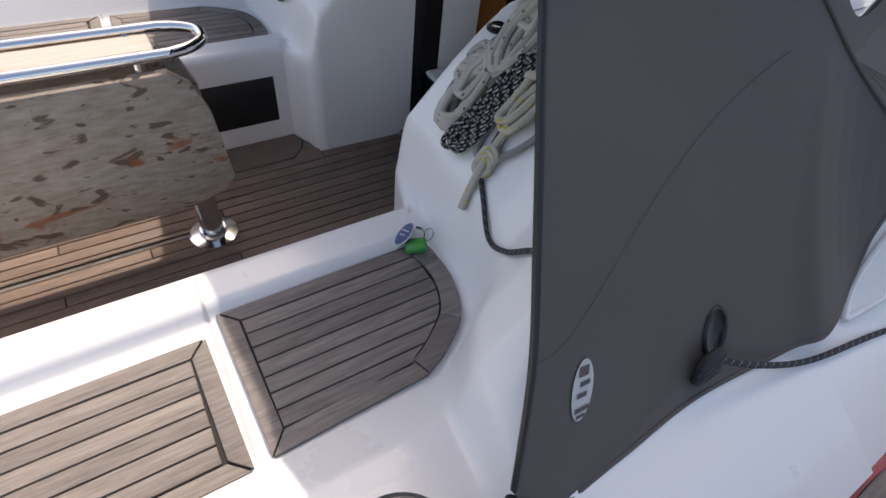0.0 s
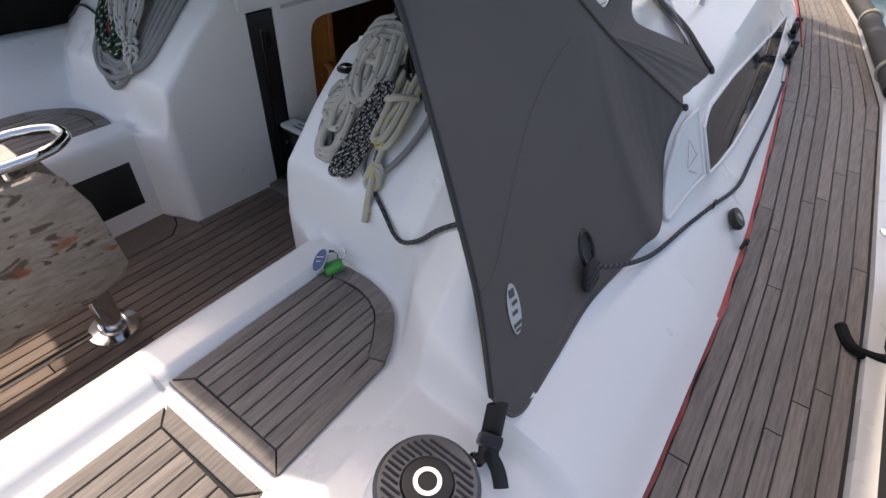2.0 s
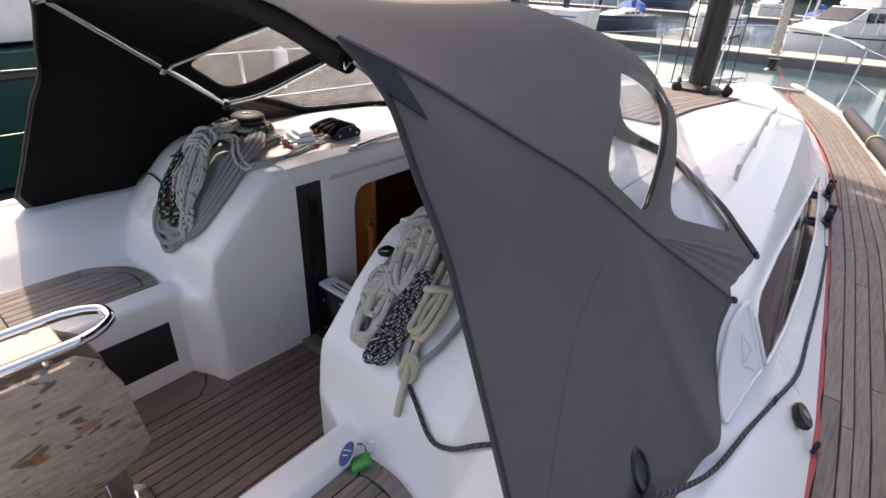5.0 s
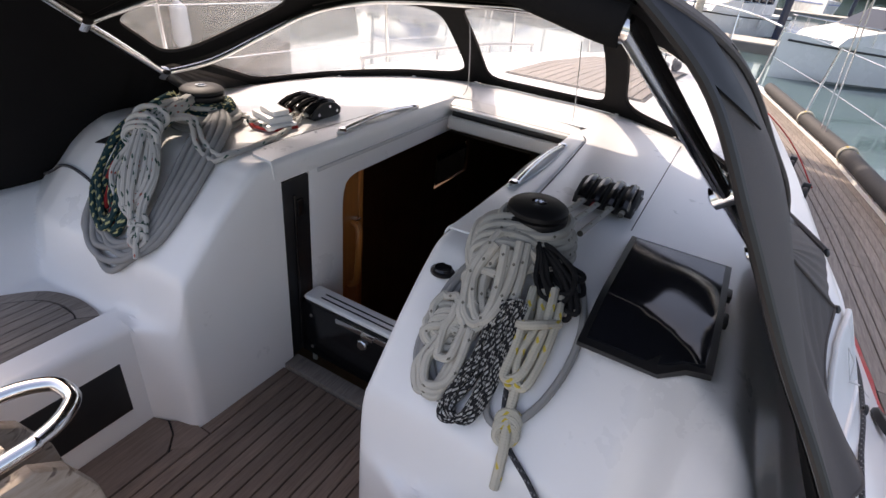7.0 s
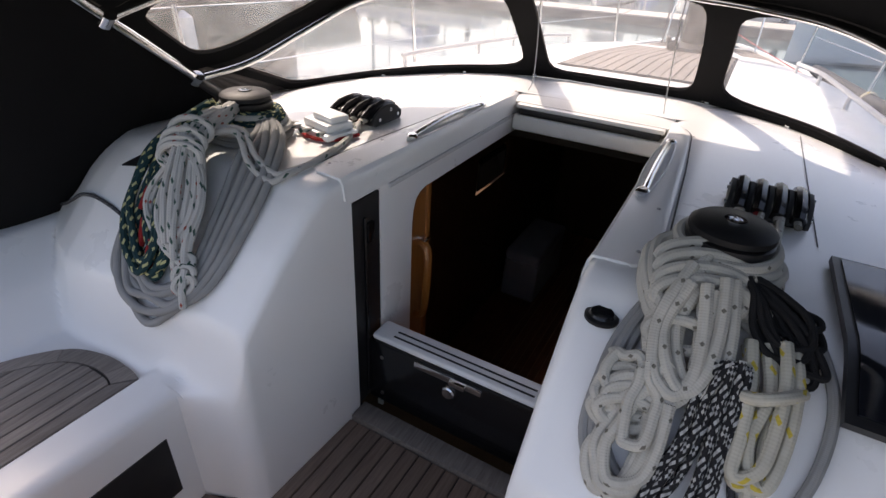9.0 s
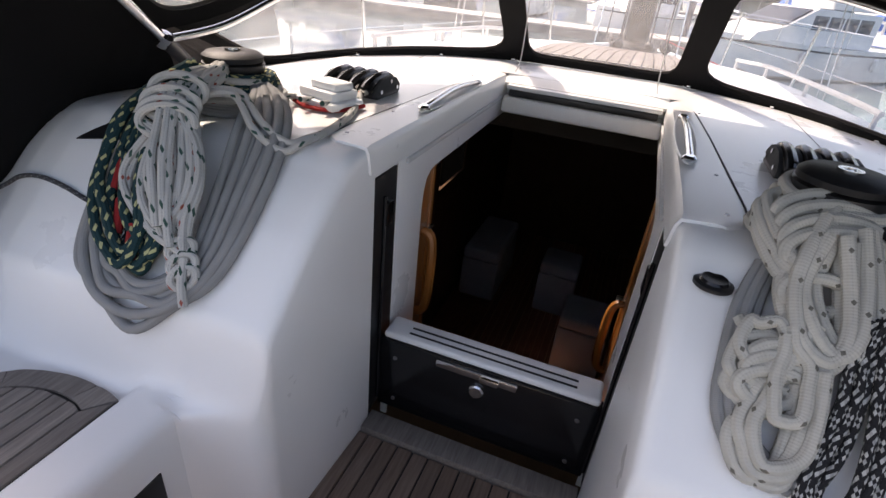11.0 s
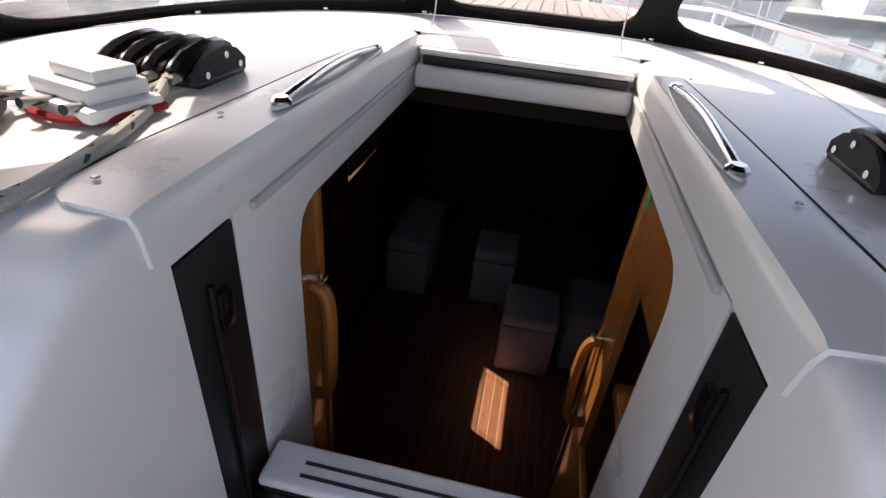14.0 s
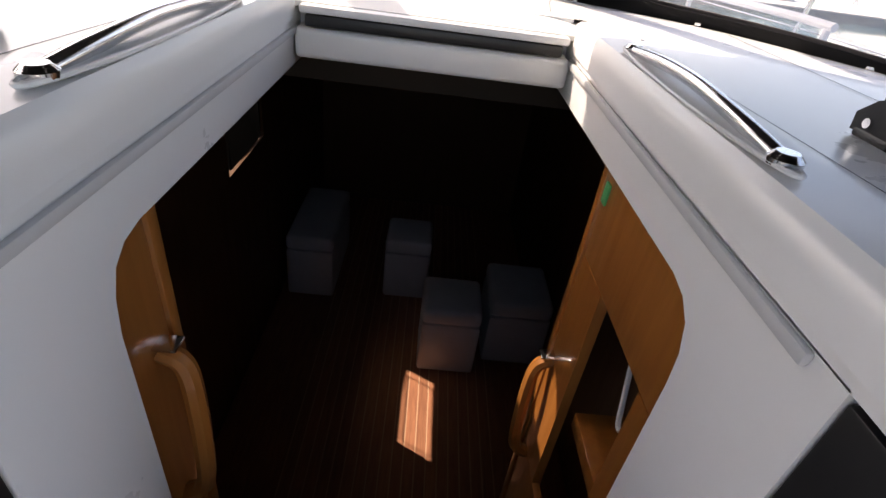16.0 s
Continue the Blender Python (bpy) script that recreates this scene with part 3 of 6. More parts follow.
def mirrored(fn):
    """fn on 0..1 made into a line over -1..1, port to starboard."""
    def f(u):
        p = fn(abs(u))
        return Vector((p.x if u >= 0 else -p.x, p.y, p.z))
    return f


def ring(fn, u0, u1, v0, v1, du, dv, r, n=76):
    """Canvas frame and clear pane over a stretch of the sheet fn(u, v)."""
    uc, vc = (u0 + u1) / 2, (v0 + v1) / 2
    hu, hv = (u1 - u0) / 2, (v1 - v0) / 2

    def edge(a, hu, hv, p):
        c, s = math.cos(a), math.sin(a)
        k = (abs(c) ** p + abs(s) ** p) ** (-1 / p)
        return c * k * hu, s * k * hv
    cloth, pane = bmesh.new(), bmesh.new()
    L = []
    for j, w in enumerate([0, 0.25, 0.5, 0.75, 1.0]):
        row = []
        for i in range(n):
            a = 2 * math.pi * (i + 0.5) / n
            ox, oy = edge(a, hu, hv, 400)
            ix, iy = edge(a, hu - du, hv - dv, r)
            row.append(fn(uc + ox + (ix - ox) * w, vc + oy + (iy - oy) * w))
        L.append([cloth.verts.new(p) for p in row])
    for a, b in zip(L, L[1:]):
        for i in range(n):
            cloth.faces.new((a[i], a[(i + 1) % n], b[(i + 1) % n], b[i]))
    M = []
    for w in (1.0, 0.75, 0.5, 0.25, 0.05):
        M.append([pane.verts.new(fn(uc + w * edge(2 * math.pi * (i + 0.5) / n, hu - du, hv - dv, r)[0], vc + w * edge(2 * math.pi * (i + 0.5) / n, hu - du, hv - dv, r)[1])) for i in range(n)])
    for a, b in zip(M, M[1:]):
        for i in range(n):
            pane.faces.new((a[i], a[(i + 1) % n], b[(i + 1) % n], b[i]))
    pane.faces.new(M[-1])
    return thicken(cloth, 0.002), pane


def add_window(fn, *a):
    c, p = ring(fn, *a)
    part("window_surround", c, CANVAS, hood)
    # inner copy of the surround, darkened for the hood's shade
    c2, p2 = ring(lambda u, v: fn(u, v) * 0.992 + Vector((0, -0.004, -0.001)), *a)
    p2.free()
    part("surround_shade_sheet", c2, SHADED, hood, "inner sheet coloured near black for the shade under the hood")
    part("window", p, VINYL, hood, "clear vinyl window")


fm, bmid, mm = mirrored(front_f), mirrored(base_f), mirrored(mid_f)


def screen(u, v):
    p = bmid(u).lerp(fm(u), v)
    out = 0.03 * math.sin(math.pi * v) * (1 - abs(u) ** 6)
    return p + Vector((0.6 * p.x, 0.5, 0.3)).normalized() * out


add_window(screen, -0.228, 0.228, 0, 1, 0.034, 0.07, 10)
add_window(screen, 0.228, 0.965, 0, 1, 0.030, 0.075, 7)
add_window(screen, -0.965, -0.228, 0, 1, 0.030, 0.075, 7)


def gusset(sg):
    """Pleated cloth between the side window, the deck and the side seam."""
    def f(k, v):
        a = screen(sg * 0.965, v)
        b = side_f(1 + v * (T_FRONT - 1))
        b = Vector((sg * b.x, b.y, b.z))
        t = screen(sg * 1.0, v)
        q = a.lerp(t, k / 0.3) if k < 0.3 else t.lerp(b, (k - 0.3) / 0.7)
        w = 0.0022 * math.sin(k * 34 + 5 * v) * (1 - v) * min(1, 4 * k, 6 * (1 - k)) * min(1, 0.15 + 3 * v)
        return q + Vector((sg * w, 0, w))
    bm = grid(f, frange(0, 1, 40), frange(0, 1, 12))
    part("gusset", thicken(bm, 0.002), CANVAS, hood, "pleated dark grey canvas corner")
    tip, low = f(0.3, 0), f(1, 0)
    for p in (tip, low):
        part("snap", lathe([(0.010, 0), (0.010, 0.005), (0.005, 0.008)], 12, m=Matrix.Translation(p + Vector((sg * 0.004, -0.004, 0.002))) @ pose(0, 0, 0, 20, sg * 60, 0)), BLACK, hood)


gusset(1)
gusset(-1)


def upper(u, v):
    p = fm(u).lerp(mm(u), v)
    e = (side_f(T_FRONT + v * (T_MID - T_FRONT)) - front_f(1).lerp(mid_f(1), v)) * abs(u) ** 6
    p += Vector((e.x if u > 0 else -e.x, e.y, e.z))
    return p + Vector((0.5 * p.x, 0.3, 0.6)).normalized() * (0.035 * math.sin(math.pi * v) * (1 - abs(u) ** 6))


add_window(upper, 0.58, 1.0, 0, 1, 0.035, 0.13, 6)
add_window(upper, -1.0, -0.58, 0, 1, 0.035, 0.13, 6)
part("front_panel", thicken(grid(upper, frange(-0.58, 0.58, 34), frange(0, 1, 8)), 0.002), CANVAS, hood)
am = mirrored(aft_top)
def roof_cloth(u, v):
    p = am(u).lerp(mm(u), v)
    e = (side_f(v * T_MID) - aft_top(1).lerp(mid_f(1), v)) * abs(u) ** 6
    p += Vector((e.x if u > 0 else -e.x, e.y, e.z))
    return p + Vector((0, 0, -0.02 * math.sin(math.pi * v) * (1 - u * u) + 0.012 * math.sin(math.pi * v) * abs(u) * (1 - abs(u) ** 4)))


# inner sheets carry the shade under the roof in their colour
part("shade_sheet", thicken(grid(lambda u, v: roof_cloth(u, v) + Vector((-0.008 * u, 0.004, -0.009)), frange(-0.99, 0.99, 48), frange(0.012, 0.99, 12)), 0.001), SHADED, hood, "inner sheet coloured near black for the shade under the hood")
part("shade_sheet", thicken(grid(lambda u, v: upper(u, v) + Vector((0, -0.008, -0.009)), frange(-0.58, 0.58, 34), frange(0.01, 1, 8)), 0.001), SHADED, hood, "inner sheet coloured near black for the shade under the hood")
part("roof_panel", thicken(grid(roof_cloth, frange(-1, 1, 64), frange(0, 1, 16)), 0.003), CANVAS, hood)
for sg in (1, -1):
    def skirt(u, v):
        a, b, e = side_f(u), hem_f(u), aft_low(v)
        s0 = side_f(0).lerp(hem_f(0), v)
        p = a.lerp(b, v) + (e - s0) * max(0, 1 - u * 1.6) ** 2
        if u > 0.55:
            w = min((u - 0.55) / 0.2, 1)
            p.y += w * 0.0020 * math.sin(u * 120) * math.sin(math.pi * min(v, 0.97))
            p.x += w * 0.0020 * math.sin(u * 120 + 1) * math.sin(math.pi * min(v, 0.97))
        p.x -= 0.025 * math.sin(math.pi * v) * math.sin(math.pi * min(u * 1.1, 1))
        floor_z = roof_height(p.x, p.y, sg < 0) if p.y > 0 else cockpit_height(p.x, p.y, sg < 0)
        if u > 0.15 and v > 0.25:
            p.z = smax(p.z, floor_z + (0.004 + 0.003 * (1 - v)) * min((u - 0.15) / 0.1, 1), 0.012)
        return Vector((sg * p.x, p.y, p.z))
    # the side cloth, with its small rope hole near the hem
    us, vs = frange(0, 1, 110), frange(0, 1, 60)
    bm = bmesh.new()
    hole_u, hole_v = 0.420, 0.845
    for ply in (0.0, 0.003):
        V = [[bm.verts.new(skirt(u, v) - Vector((sg * ply, 0, 0))) for v in vs] for u in us]
        for i in range(len(us) - 1):
            for j in range(len(vs) - 1):
                cu, cv = (us[i] + us[i + 1]) / 2, (vs[j] + vs[j + 1]) / 2
                if ((cu - hole_u) / 0.022) ** 2 + ((cv - hole_v) / 0.055) ** 2 >= 1:
                    bm.faces.new((V[i][j], V[i + 1][j], V[i + 1][j + 1], V[i][j + 1]))
    sp = part("side_panel", bm, CANVAS, hood, "dark grey canvas side with a rope hole")
    # same near-black inner sheet for the shaded inside of the side cloth
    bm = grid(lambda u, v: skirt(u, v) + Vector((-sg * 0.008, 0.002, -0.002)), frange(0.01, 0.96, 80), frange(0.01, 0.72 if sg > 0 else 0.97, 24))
    part("shade_sheet", thicken(bm, 0.001), SHADED, sp, "inner sheet coloured near black for the shade under the hood")
    ringpts = [skirt(hole_u + 0.0225 * math.cos(a), hole_v + 0.057 * math.sin(a)) + Vector((sg * 0.002, 0, 0)) for a in [2 * math.pi * k / 30 for k in range(30)]]
    part("hole_binding", tube(ringpts, 0.0045, 6, closed=True), BLACK, sp)
    part("edge_binding", tube([skirt(0, v) for v in vs], 0.0055, 8), BLACK, sp, "black piped edge")
    part("hem", tube([skirt(u, 1) for u in us], 0.004, 6), CANVAS, sp)
    part("seam", tube([skirt(u, 0.0) + Vector((sg * 0.002, 0, 0.002)) for u in us], 0.0035, 6), CANVAS, sp)
    fl = [skirt(0.01 + 0.50 * k / 30, 0.80 - 0.62 * (k / 30) ** 1.1) + Vector((sg * 0.002, 0, 0)) for k in range(31)]
    part("crease", tube(fl, 0.0006, 4), CANVAS, sp)
    # corner patch over the frame's knuckle
    bm = grid(lambda u, v: skirt(u, v) + Vector((sg * 0.003, -0.002, 0.002)), frange(0, 0.065, 8), frange(0, 0.10, 6))
    part("corner_patch", thicken(bm, 0.002), BLACK, sp)
    if sg > 0:
        # sail maker's mark: pale oval with plain dark shapes
        c0 = (0.125, 0.80)
        def spot(a, b):
            return skirt(c0[0] + a, c0[1] + b) + Vector((0.0028, -0.001, 0))
        bm = bmesh.new()
        vv = [bm.verts.new(spot(0.020 * math.cos(t), 0.050 * math.sin(t))) for t in [2 * math.pi * k / 40 for k in range(40)]]
        bm.faces.new(vv)
        badge = part("badge", bm, GREYL, sp, "pale oval badge with dark shapes")
        for a0, b0, a1, b1 in ((-0.010, -0.040, 0.008, -0.024), (-0.006, -0.016, 0.012, -0.008), (-0.010, 0.002, 0.008, 0.010), (-0.012, 0.026, 0.014, 0.034), (-0.008, 0.038, 0.008, 0.044)):
            bm = grid(lambda a, b: spot(a, b) + Vector((0.001, 0, 0)), frange(a0, a1, 3), frange(b0, b1, 2))
            part("badge_shape", bm, CANVAS, badge)

# steel frame
for sg in (1, -1):
    m = Vector((sg, 1, 1))
    ins = Vector((-sg * 0.018, 0.012, -0.016))
    foot, head = Vector((sg * 1.045, 0.30, 0.80)), Vector((sg * 0.715, -0.545, 1.385))
    part("side_tube", tube([head.lerp(foot, k / 12) for k in range(13)], 0.0125, 10), STEEL, hood, "polished steel tube")
    for k in (0.435, 0.775):
        part("knuckle", lathe([(0.010, -0.022), (0.019, -0.018), (0.019, 0.018), (0.010, 0.022)], 14, m=Matrix.Translation(head.lerp(foot, k)) @ pose(0, 0, 0, 0, 50, 0)), STEEL, hood)
    part("pivot_foot", lathe([(0.028, 0), (0.028, 0.008), (0.014, 0.014), (0.012, 0.05)], 18, m=pose(sg * 1.045, 0.30, roof_height(1.045, 0.30) - 0.004)), STEEL, hood)
    part("foot_sleeve", tube([foot + Vector((0, 0, -0.005)), foot.lerp(head, 0.22)], 0.019, 10), BLACK, hood, "black sleeve over the tube")
def knuckle_at(sg, k):
    return Vector((sg * 0.715, -0.545, 1.385)).lerp(Vector((sg * 1.045, 0.30, 0.80)), k)


for fn, k in ((fm, 0.775), (mm, 0.435)):
    bow = [fn(u) + Vector((-0.034 * u * abs(u), -0.012, -0.022 - 0.010 * abs(u))) for u in frange(-0.88, 0.88, 72)]
    part("hoop", tube(smooth_path([knuckle_at(-1, k)] + bow[::6] + [knuckle_at(1, k)], 6), 0.0125, 10), STEEL, hood, "polished steel hoop")
part("hoop", tube([am(u) * 0.985 + Vector((0, 0.012, -0.010)) for u in frange(-1, 1, 80)], 0.0125, 10), STEEL, hood, "polished steel hoop")
# the padded sleeve takes the shade-darkened cloth colour too
part("hoop_sleeve", tube([am(u) * 0.985 + Vector((0, 0.016, -0.006)) for u in frange(-0.86, 0.98, 70)], 0.021, 10), SHADED, hood, "padded canvas sleeve")
part("base_rail", tube([bmid(u) + Vector((0, -0.004, 0.006)) for u in frange(-1, 1, 100)], 0.011, 8), RUBBER, hood, "dark bolt rope along the deck")
for u in (-0.7, -0.45, -0.24, 0.24, 0.45, 0.7):
    part("fastener", lathe([(0.011, 0), (0.011, 0.006), (0.006, 0.010)], 10, m=Matrix.Translation(bmid(u) + Vector((0, -0.022, -0.004)))), STEEL, hood)
for x in (-0.265, 0.235):
    part("cord", tube(smooth_path([(x, 1.09, 1.15), (x * 1.02, 1.14, 1.0), (x * 1.05, 1.17, 0.86), (x * 1.08, 1.15, 0.82)], 5), 0.0022, 5), GREYL, hood, "thin pale cord")


# ---- cabin below ----
cabin = tagged(obj("cabin_floor", box((-0.85, 0.16, -1.32), (0.85, 4.0, -1.262)), CABF), "dark reddish cabin sole with pale stripes", "floor", kind="structure")
STRIPE = mat("pale_inlay", (0.45, 0.27, 0.17), 0.4, var=0.3)
for i in range(-9, 10):
    x = 0.055 * i
    obj("plank", box((x + 0.003, 0.2, -1.262), (x + 0.052, 3.99, -1.25), 0.001, 1), CABF, cabin)
    obj("inlay", box((x - 0.003, 0.2, -1.262), (x + 0.003, 3.99, -1.2505)), STRIPE, cabin)
# the gap in the port wall is sized to throw the sun patch
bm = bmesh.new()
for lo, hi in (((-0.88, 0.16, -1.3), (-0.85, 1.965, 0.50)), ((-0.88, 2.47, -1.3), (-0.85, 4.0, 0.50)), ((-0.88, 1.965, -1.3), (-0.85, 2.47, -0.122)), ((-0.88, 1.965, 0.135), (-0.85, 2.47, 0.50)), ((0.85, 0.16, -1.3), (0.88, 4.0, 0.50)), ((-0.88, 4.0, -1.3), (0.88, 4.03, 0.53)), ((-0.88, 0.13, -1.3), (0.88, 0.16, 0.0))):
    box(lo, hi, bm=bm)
tagged(obj("wall_cabin", bm, DARKIN), "brown wooden cabin walls, colour darkened for the gloom below", "wall", kind="structure")
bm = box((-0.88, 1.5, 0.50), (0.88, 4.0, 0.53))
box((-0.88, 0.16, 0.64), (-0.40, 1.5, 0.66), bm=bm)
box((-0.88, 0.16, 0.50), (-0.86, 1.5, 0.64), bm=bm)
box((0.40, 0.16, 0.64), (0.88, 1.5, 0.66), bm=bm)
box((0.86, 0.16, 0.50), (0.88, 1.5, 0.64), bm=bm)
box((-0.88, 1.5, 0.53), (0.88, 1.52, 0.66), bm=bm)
# near-black colour stands for the unlit cabin beyond the hatch
tagged(obj("ceiling", bm, mat("deckhead_shade", (0.035, 0.022, 0.014), 0.7, var=0.4, scale=4)), "cabin deckhead coloured near black for the gloom", "ceiling", kind="structure")
# added duct along the sun's path: trims the sun patch, hides the bright gap
bm = bmesh.new()
mouth = [Vector((-0.845, y, z)) for y, z in ((1.985, -0.095), (2.405, -0.095), (2.405, 0.085), (1.985, 0.085))]
far = [q + SUN_DIR * 0.38 for q in mouth]
va, vb = [bm.verts.new(q) for q in mouth], [bm.verts.new(q) for q in far]
for i in range(4):
    bm.faces.new((va[i], va[(i + 1) % 4], vb[(i + 1) % 4], vb[i]))
tagged(obj("wall_sun_duct", thicken(bm, -0.006), SHADED, smooth=False), "added dark duct that shapes the sun patch on the cabin sole", "wall", kind="structure")
# bulkheads each side of the ladder, with a rounded cut-out to starboard
for sg in (1, -1):
    w = thing("cabin_partition", "varnished orange-brown wooden partition beside the ladder", "partition", group="cabin partitions")
    x0 = sg * 0.330
    if sg < 0:
        part("board", box((x0 - 0.02, 0.17, -1.25), (x0, 0.42, 0.66), 0.003), WOOD, w)
        part("trim", box((x0 - 0.022, 0.42, -1.25), (x0 + 0.006, 0.445, 0.66), 0.005), WOOD, w)
    else:
        bm = box((x0, 0.17, -1.25), (x0 + 0.02, 0.71, -0.10), 0.003)
        box((x0, 0.17, 0.46), (x0 + 0.02, 0.71, 0.66), 0.003, bm=bm)
        box((x0, 0.17, -0.10), (x0 + 0.02, 0.37, 0.46), bm=bm)
        box((x0, 0.58, -0.10), (x0 + 0.02, 0.71, 0.46), bm=bm)
        part("board", bm, WOOD, w)
        part("trim", box((x0 - 0.006, 0.71, -1.25), (x0 + 0.022, 0.735, 0.66), 0.005), WOOD, w)
        part("shelf_board", box((x0 + 0.03, 0.38, 0.13), (x0 + 0.24, 0.57, 0.17), 0.004), WOOD, w)
        # black sheet behind the cut-out stands for its dark inside
        part("niche", box((x0 + 0.24, 0.30, -0.2), (x0 + 0.26, 0.66, 0.50)), BLACK, w)
        part("label_plate", box((x0 - 0.004, 0.685, 0.58), (x0 + 0.001, 0.706, 0.62), 0.001), mat("green_label", (0.05, 0.35, 0.12), 0.5), w, "small green label")
        tagged(obj("cable", tube(smooth_path([(x0 + 0.06, 0.52, 0.42), (x0 + 0.05, 0.47, 0.33), (x0 + 0.04, 0.43, 0.30), (x0 + 0.05, 0.40, 0.36), (x0 + 0.09, 0.39, 0.42)], 6), 0.005, 6), GREYL), "grey hose looped in the cabin niche", "hose")
    # grab handle
    xh = sg * 0.300
    hd = thing("grab_handle", "varnished wooden grab handle beside the ladder", "handle", group="grab handles")
    dy, dz = (0.31, -0.27) if sg > 0 else (0.005, -0.02)
    part("grip", tube(smooth_path([(sg * 0.330, 0.38 + dy, 0.46 + dz), (xh, 0.38 + dy, 0.44 + dz), (xh - sg * 0.012, 0.37 + dy, 0.38 + dz), (xh - sg * 0.012, 0.36 + dy, 0.24 + dz), (xh, 0.36 + dy, 0.18 + dz), (sg * 0.330, 0.36 + dy, 0.16 + dz)], 6), 0.015, 8), WOOD, hd)
    part("plate", box((min(sg * 0.330, sg * 0.298), 0.365 + dy, 0.474 + dz), (max(sg * 0.330, sg * 0.298), 0.395 + dy, 0.478 + dz), 0.001), STEEL, hd)
# locker boxes and cushions in the gloom
for x, y, z, sx, sy, sz in ((0.25, 2.14, -1.25, 0.33, 0.33, 0.45), (0.65, 2.30, -1.25, 0.36, 0.42, 0.45), (-0.03, 2.78, -1.25, 0.30, 0.32, 0.45), (-0.65, 2.9, -1.25, 0.30, 0.7, 0.45)):
    c = thing("seat_cushion", "pale grey upholstered seat in the dark saloon", "cushion", group="saloon seats")
    part("base", box((x - sx / 2, y - sy / 2, z), (x + sx / 2, y + sy / 2, z + sz - 0.1), 0.02), CUSH, c)
    part("pad", box((x - sx / 2, y - sy / 2, z + sz - 0.1), (x + sx / 2, y + sy / 2, z + sz), 0.03, 3), CUSH, c)
lad = thing("cabin_ladder", "varnished cabin ladder with curved treads", "ladder")
for k in range(4):
    part("tread", box((-0.21, 0.22 + 0.14 * k, -0.40 - 0.24 * k), (0.21, 0.42 + 0.14 * k, -0.36 - 0.24 * k), 0.01), WOOD, lad)
for sg in (1, -1):
    part("stringer", tube([(sg * 0.22, 0.24, -0.30), (sg * 0.22, 0.80, -1.25)], 0.022, 6), WOOD, lad)


# ---- cockpit table ----
table = thing("cockpit_table", "worn stained teak cockpit table with hanging leaves and a steel rail", "table")
STAIN = mat("stained_teak", (0.36, 0.31, 0.265), 0.6, var=0.9, scale=14, dark=(0.22, 0.17, 0.13), bump=0.4, bscale=25, stretch=(5, 1.2, 5))
n, l = STAIN.node_tree.nodes, STAIN.node_tree.links
pb = n["Principled BSDF"]
src = pb.inputs["Base Color"].links[0].from_socket
for sc, lo, hi, col in ((9.0, 0.60, 0.645, (0.075, 0.045, 0.028, 1)), (5.0, 0.625, 0.68, (0.26, 0.085, 0.03, 1)), (16.0, 0.635, 0.675, (0.06, 0.04, 0.03, 1))):
    tcn, nz, mr, mx = n.new("ShaderNodeTexCoord"), n.new("ShaderNodeTexNoise"), n.new("ShaderNodeMapRange"), n.new("ShaderNodeMix")
    mpn = n.new("ShaderNodeMapping")
    mpn.inputs["Scale"].default_value = (1, 0.7, 1.6)
    mpn.inputs["Location"].default_value = (sc, 0.3, 0)
    l.new(tcn.outputs["Object"], mpn.inputs[0])
    l.new(mpn.outputs[0], nz.inputs[0])
    nz.inputs["Scale"].default_value, nz.inputs["Detail"].default_value, nz.inputs["Distortion"].default_value = sc * 1.6, 4, 0.6
    mr.inputs["From Min"].default_value, mr.inputs["From Max"].default_value = lo, hi
    mr.inputs["To Max"].default_value = 0.85
    l.new(nz.outputs["Fac"], mr.inputs[0])
    mx.data_type = "RGBA"
    l.new(mr.outputs[0], mx.inputs["Factor"])
    l.new(src, mx.inputs["A"])
    mx.inputs["B"].default_value = col
    src = mx.outputs["Result"]
l.new(src, pb.inputs["Base Color"])
LEAF = [(-2.0, 0.20), (-0.93, 0.20), (-0.82, 0.235), (-0.795, 0.27), (-0.815, 0.50), (-0.845, 0.585), (-0.89, 0.625), (-2.0, 0.625)]
rot = Matrix(((0, 0, 1, 0), (1, 0, 0, 0), (0, 1, 0, 0), (0, 0, 0, 1)))
for x0, x1, nm in ((0.018, 0.046, "leaf"), (-0.135, -0.107, "leaf")):
    part(nm, prism(LEAF, x0, x1, m=rot, bev=0.006), STAIN, table, "stained weathered teak leaf")
part("trunk", box((-0.10, -2.0, 0.34), (0.012, -0.93, 0.615), 0.01), TABLE, table)
part("top_strip", box((-0.095, -2.0, 0.648), (0.005, -0.90, 0.668), 0.008, 3), mat("bleached_teak", (0.45, 0.41, 0.37), 0.55, var=0.6, scale=8, dark=(0.42, 0.32, 0.24), stretch=(14, 1, 14)), table, "bleached teak top strip")
rail = part("rail", tube(smooth_path([(0.032, -2.0, 0.668), (0.032, -1.0, 0.668), (0.028, -0.86, 0.668), (-0.005, -0.795, 0.668), (-0.045, -0.782, 0.668), (-0.085, -0.795, 0.668), (-0.118, -0.86, 0.668), (-0.122, -1.0, 0.668), (-0.122, -2.0, 0.668)], 8), 0.014, 12), STEEL, table, "polished steel grab rail round the table")
for x in (0.02, -0.11):
    for y in (-0.95, -1.4):
        part("bracket", tube([(x, y, 0.60), (x, y, 0.66)], 0.008, 8), STEEL, table)
part("leg", lathe([(0.036, 0.008), (0.036, 0.36)], 24, m=pose(-0.03, -0.90, 0)), STEEL, table, "polished steel leg")
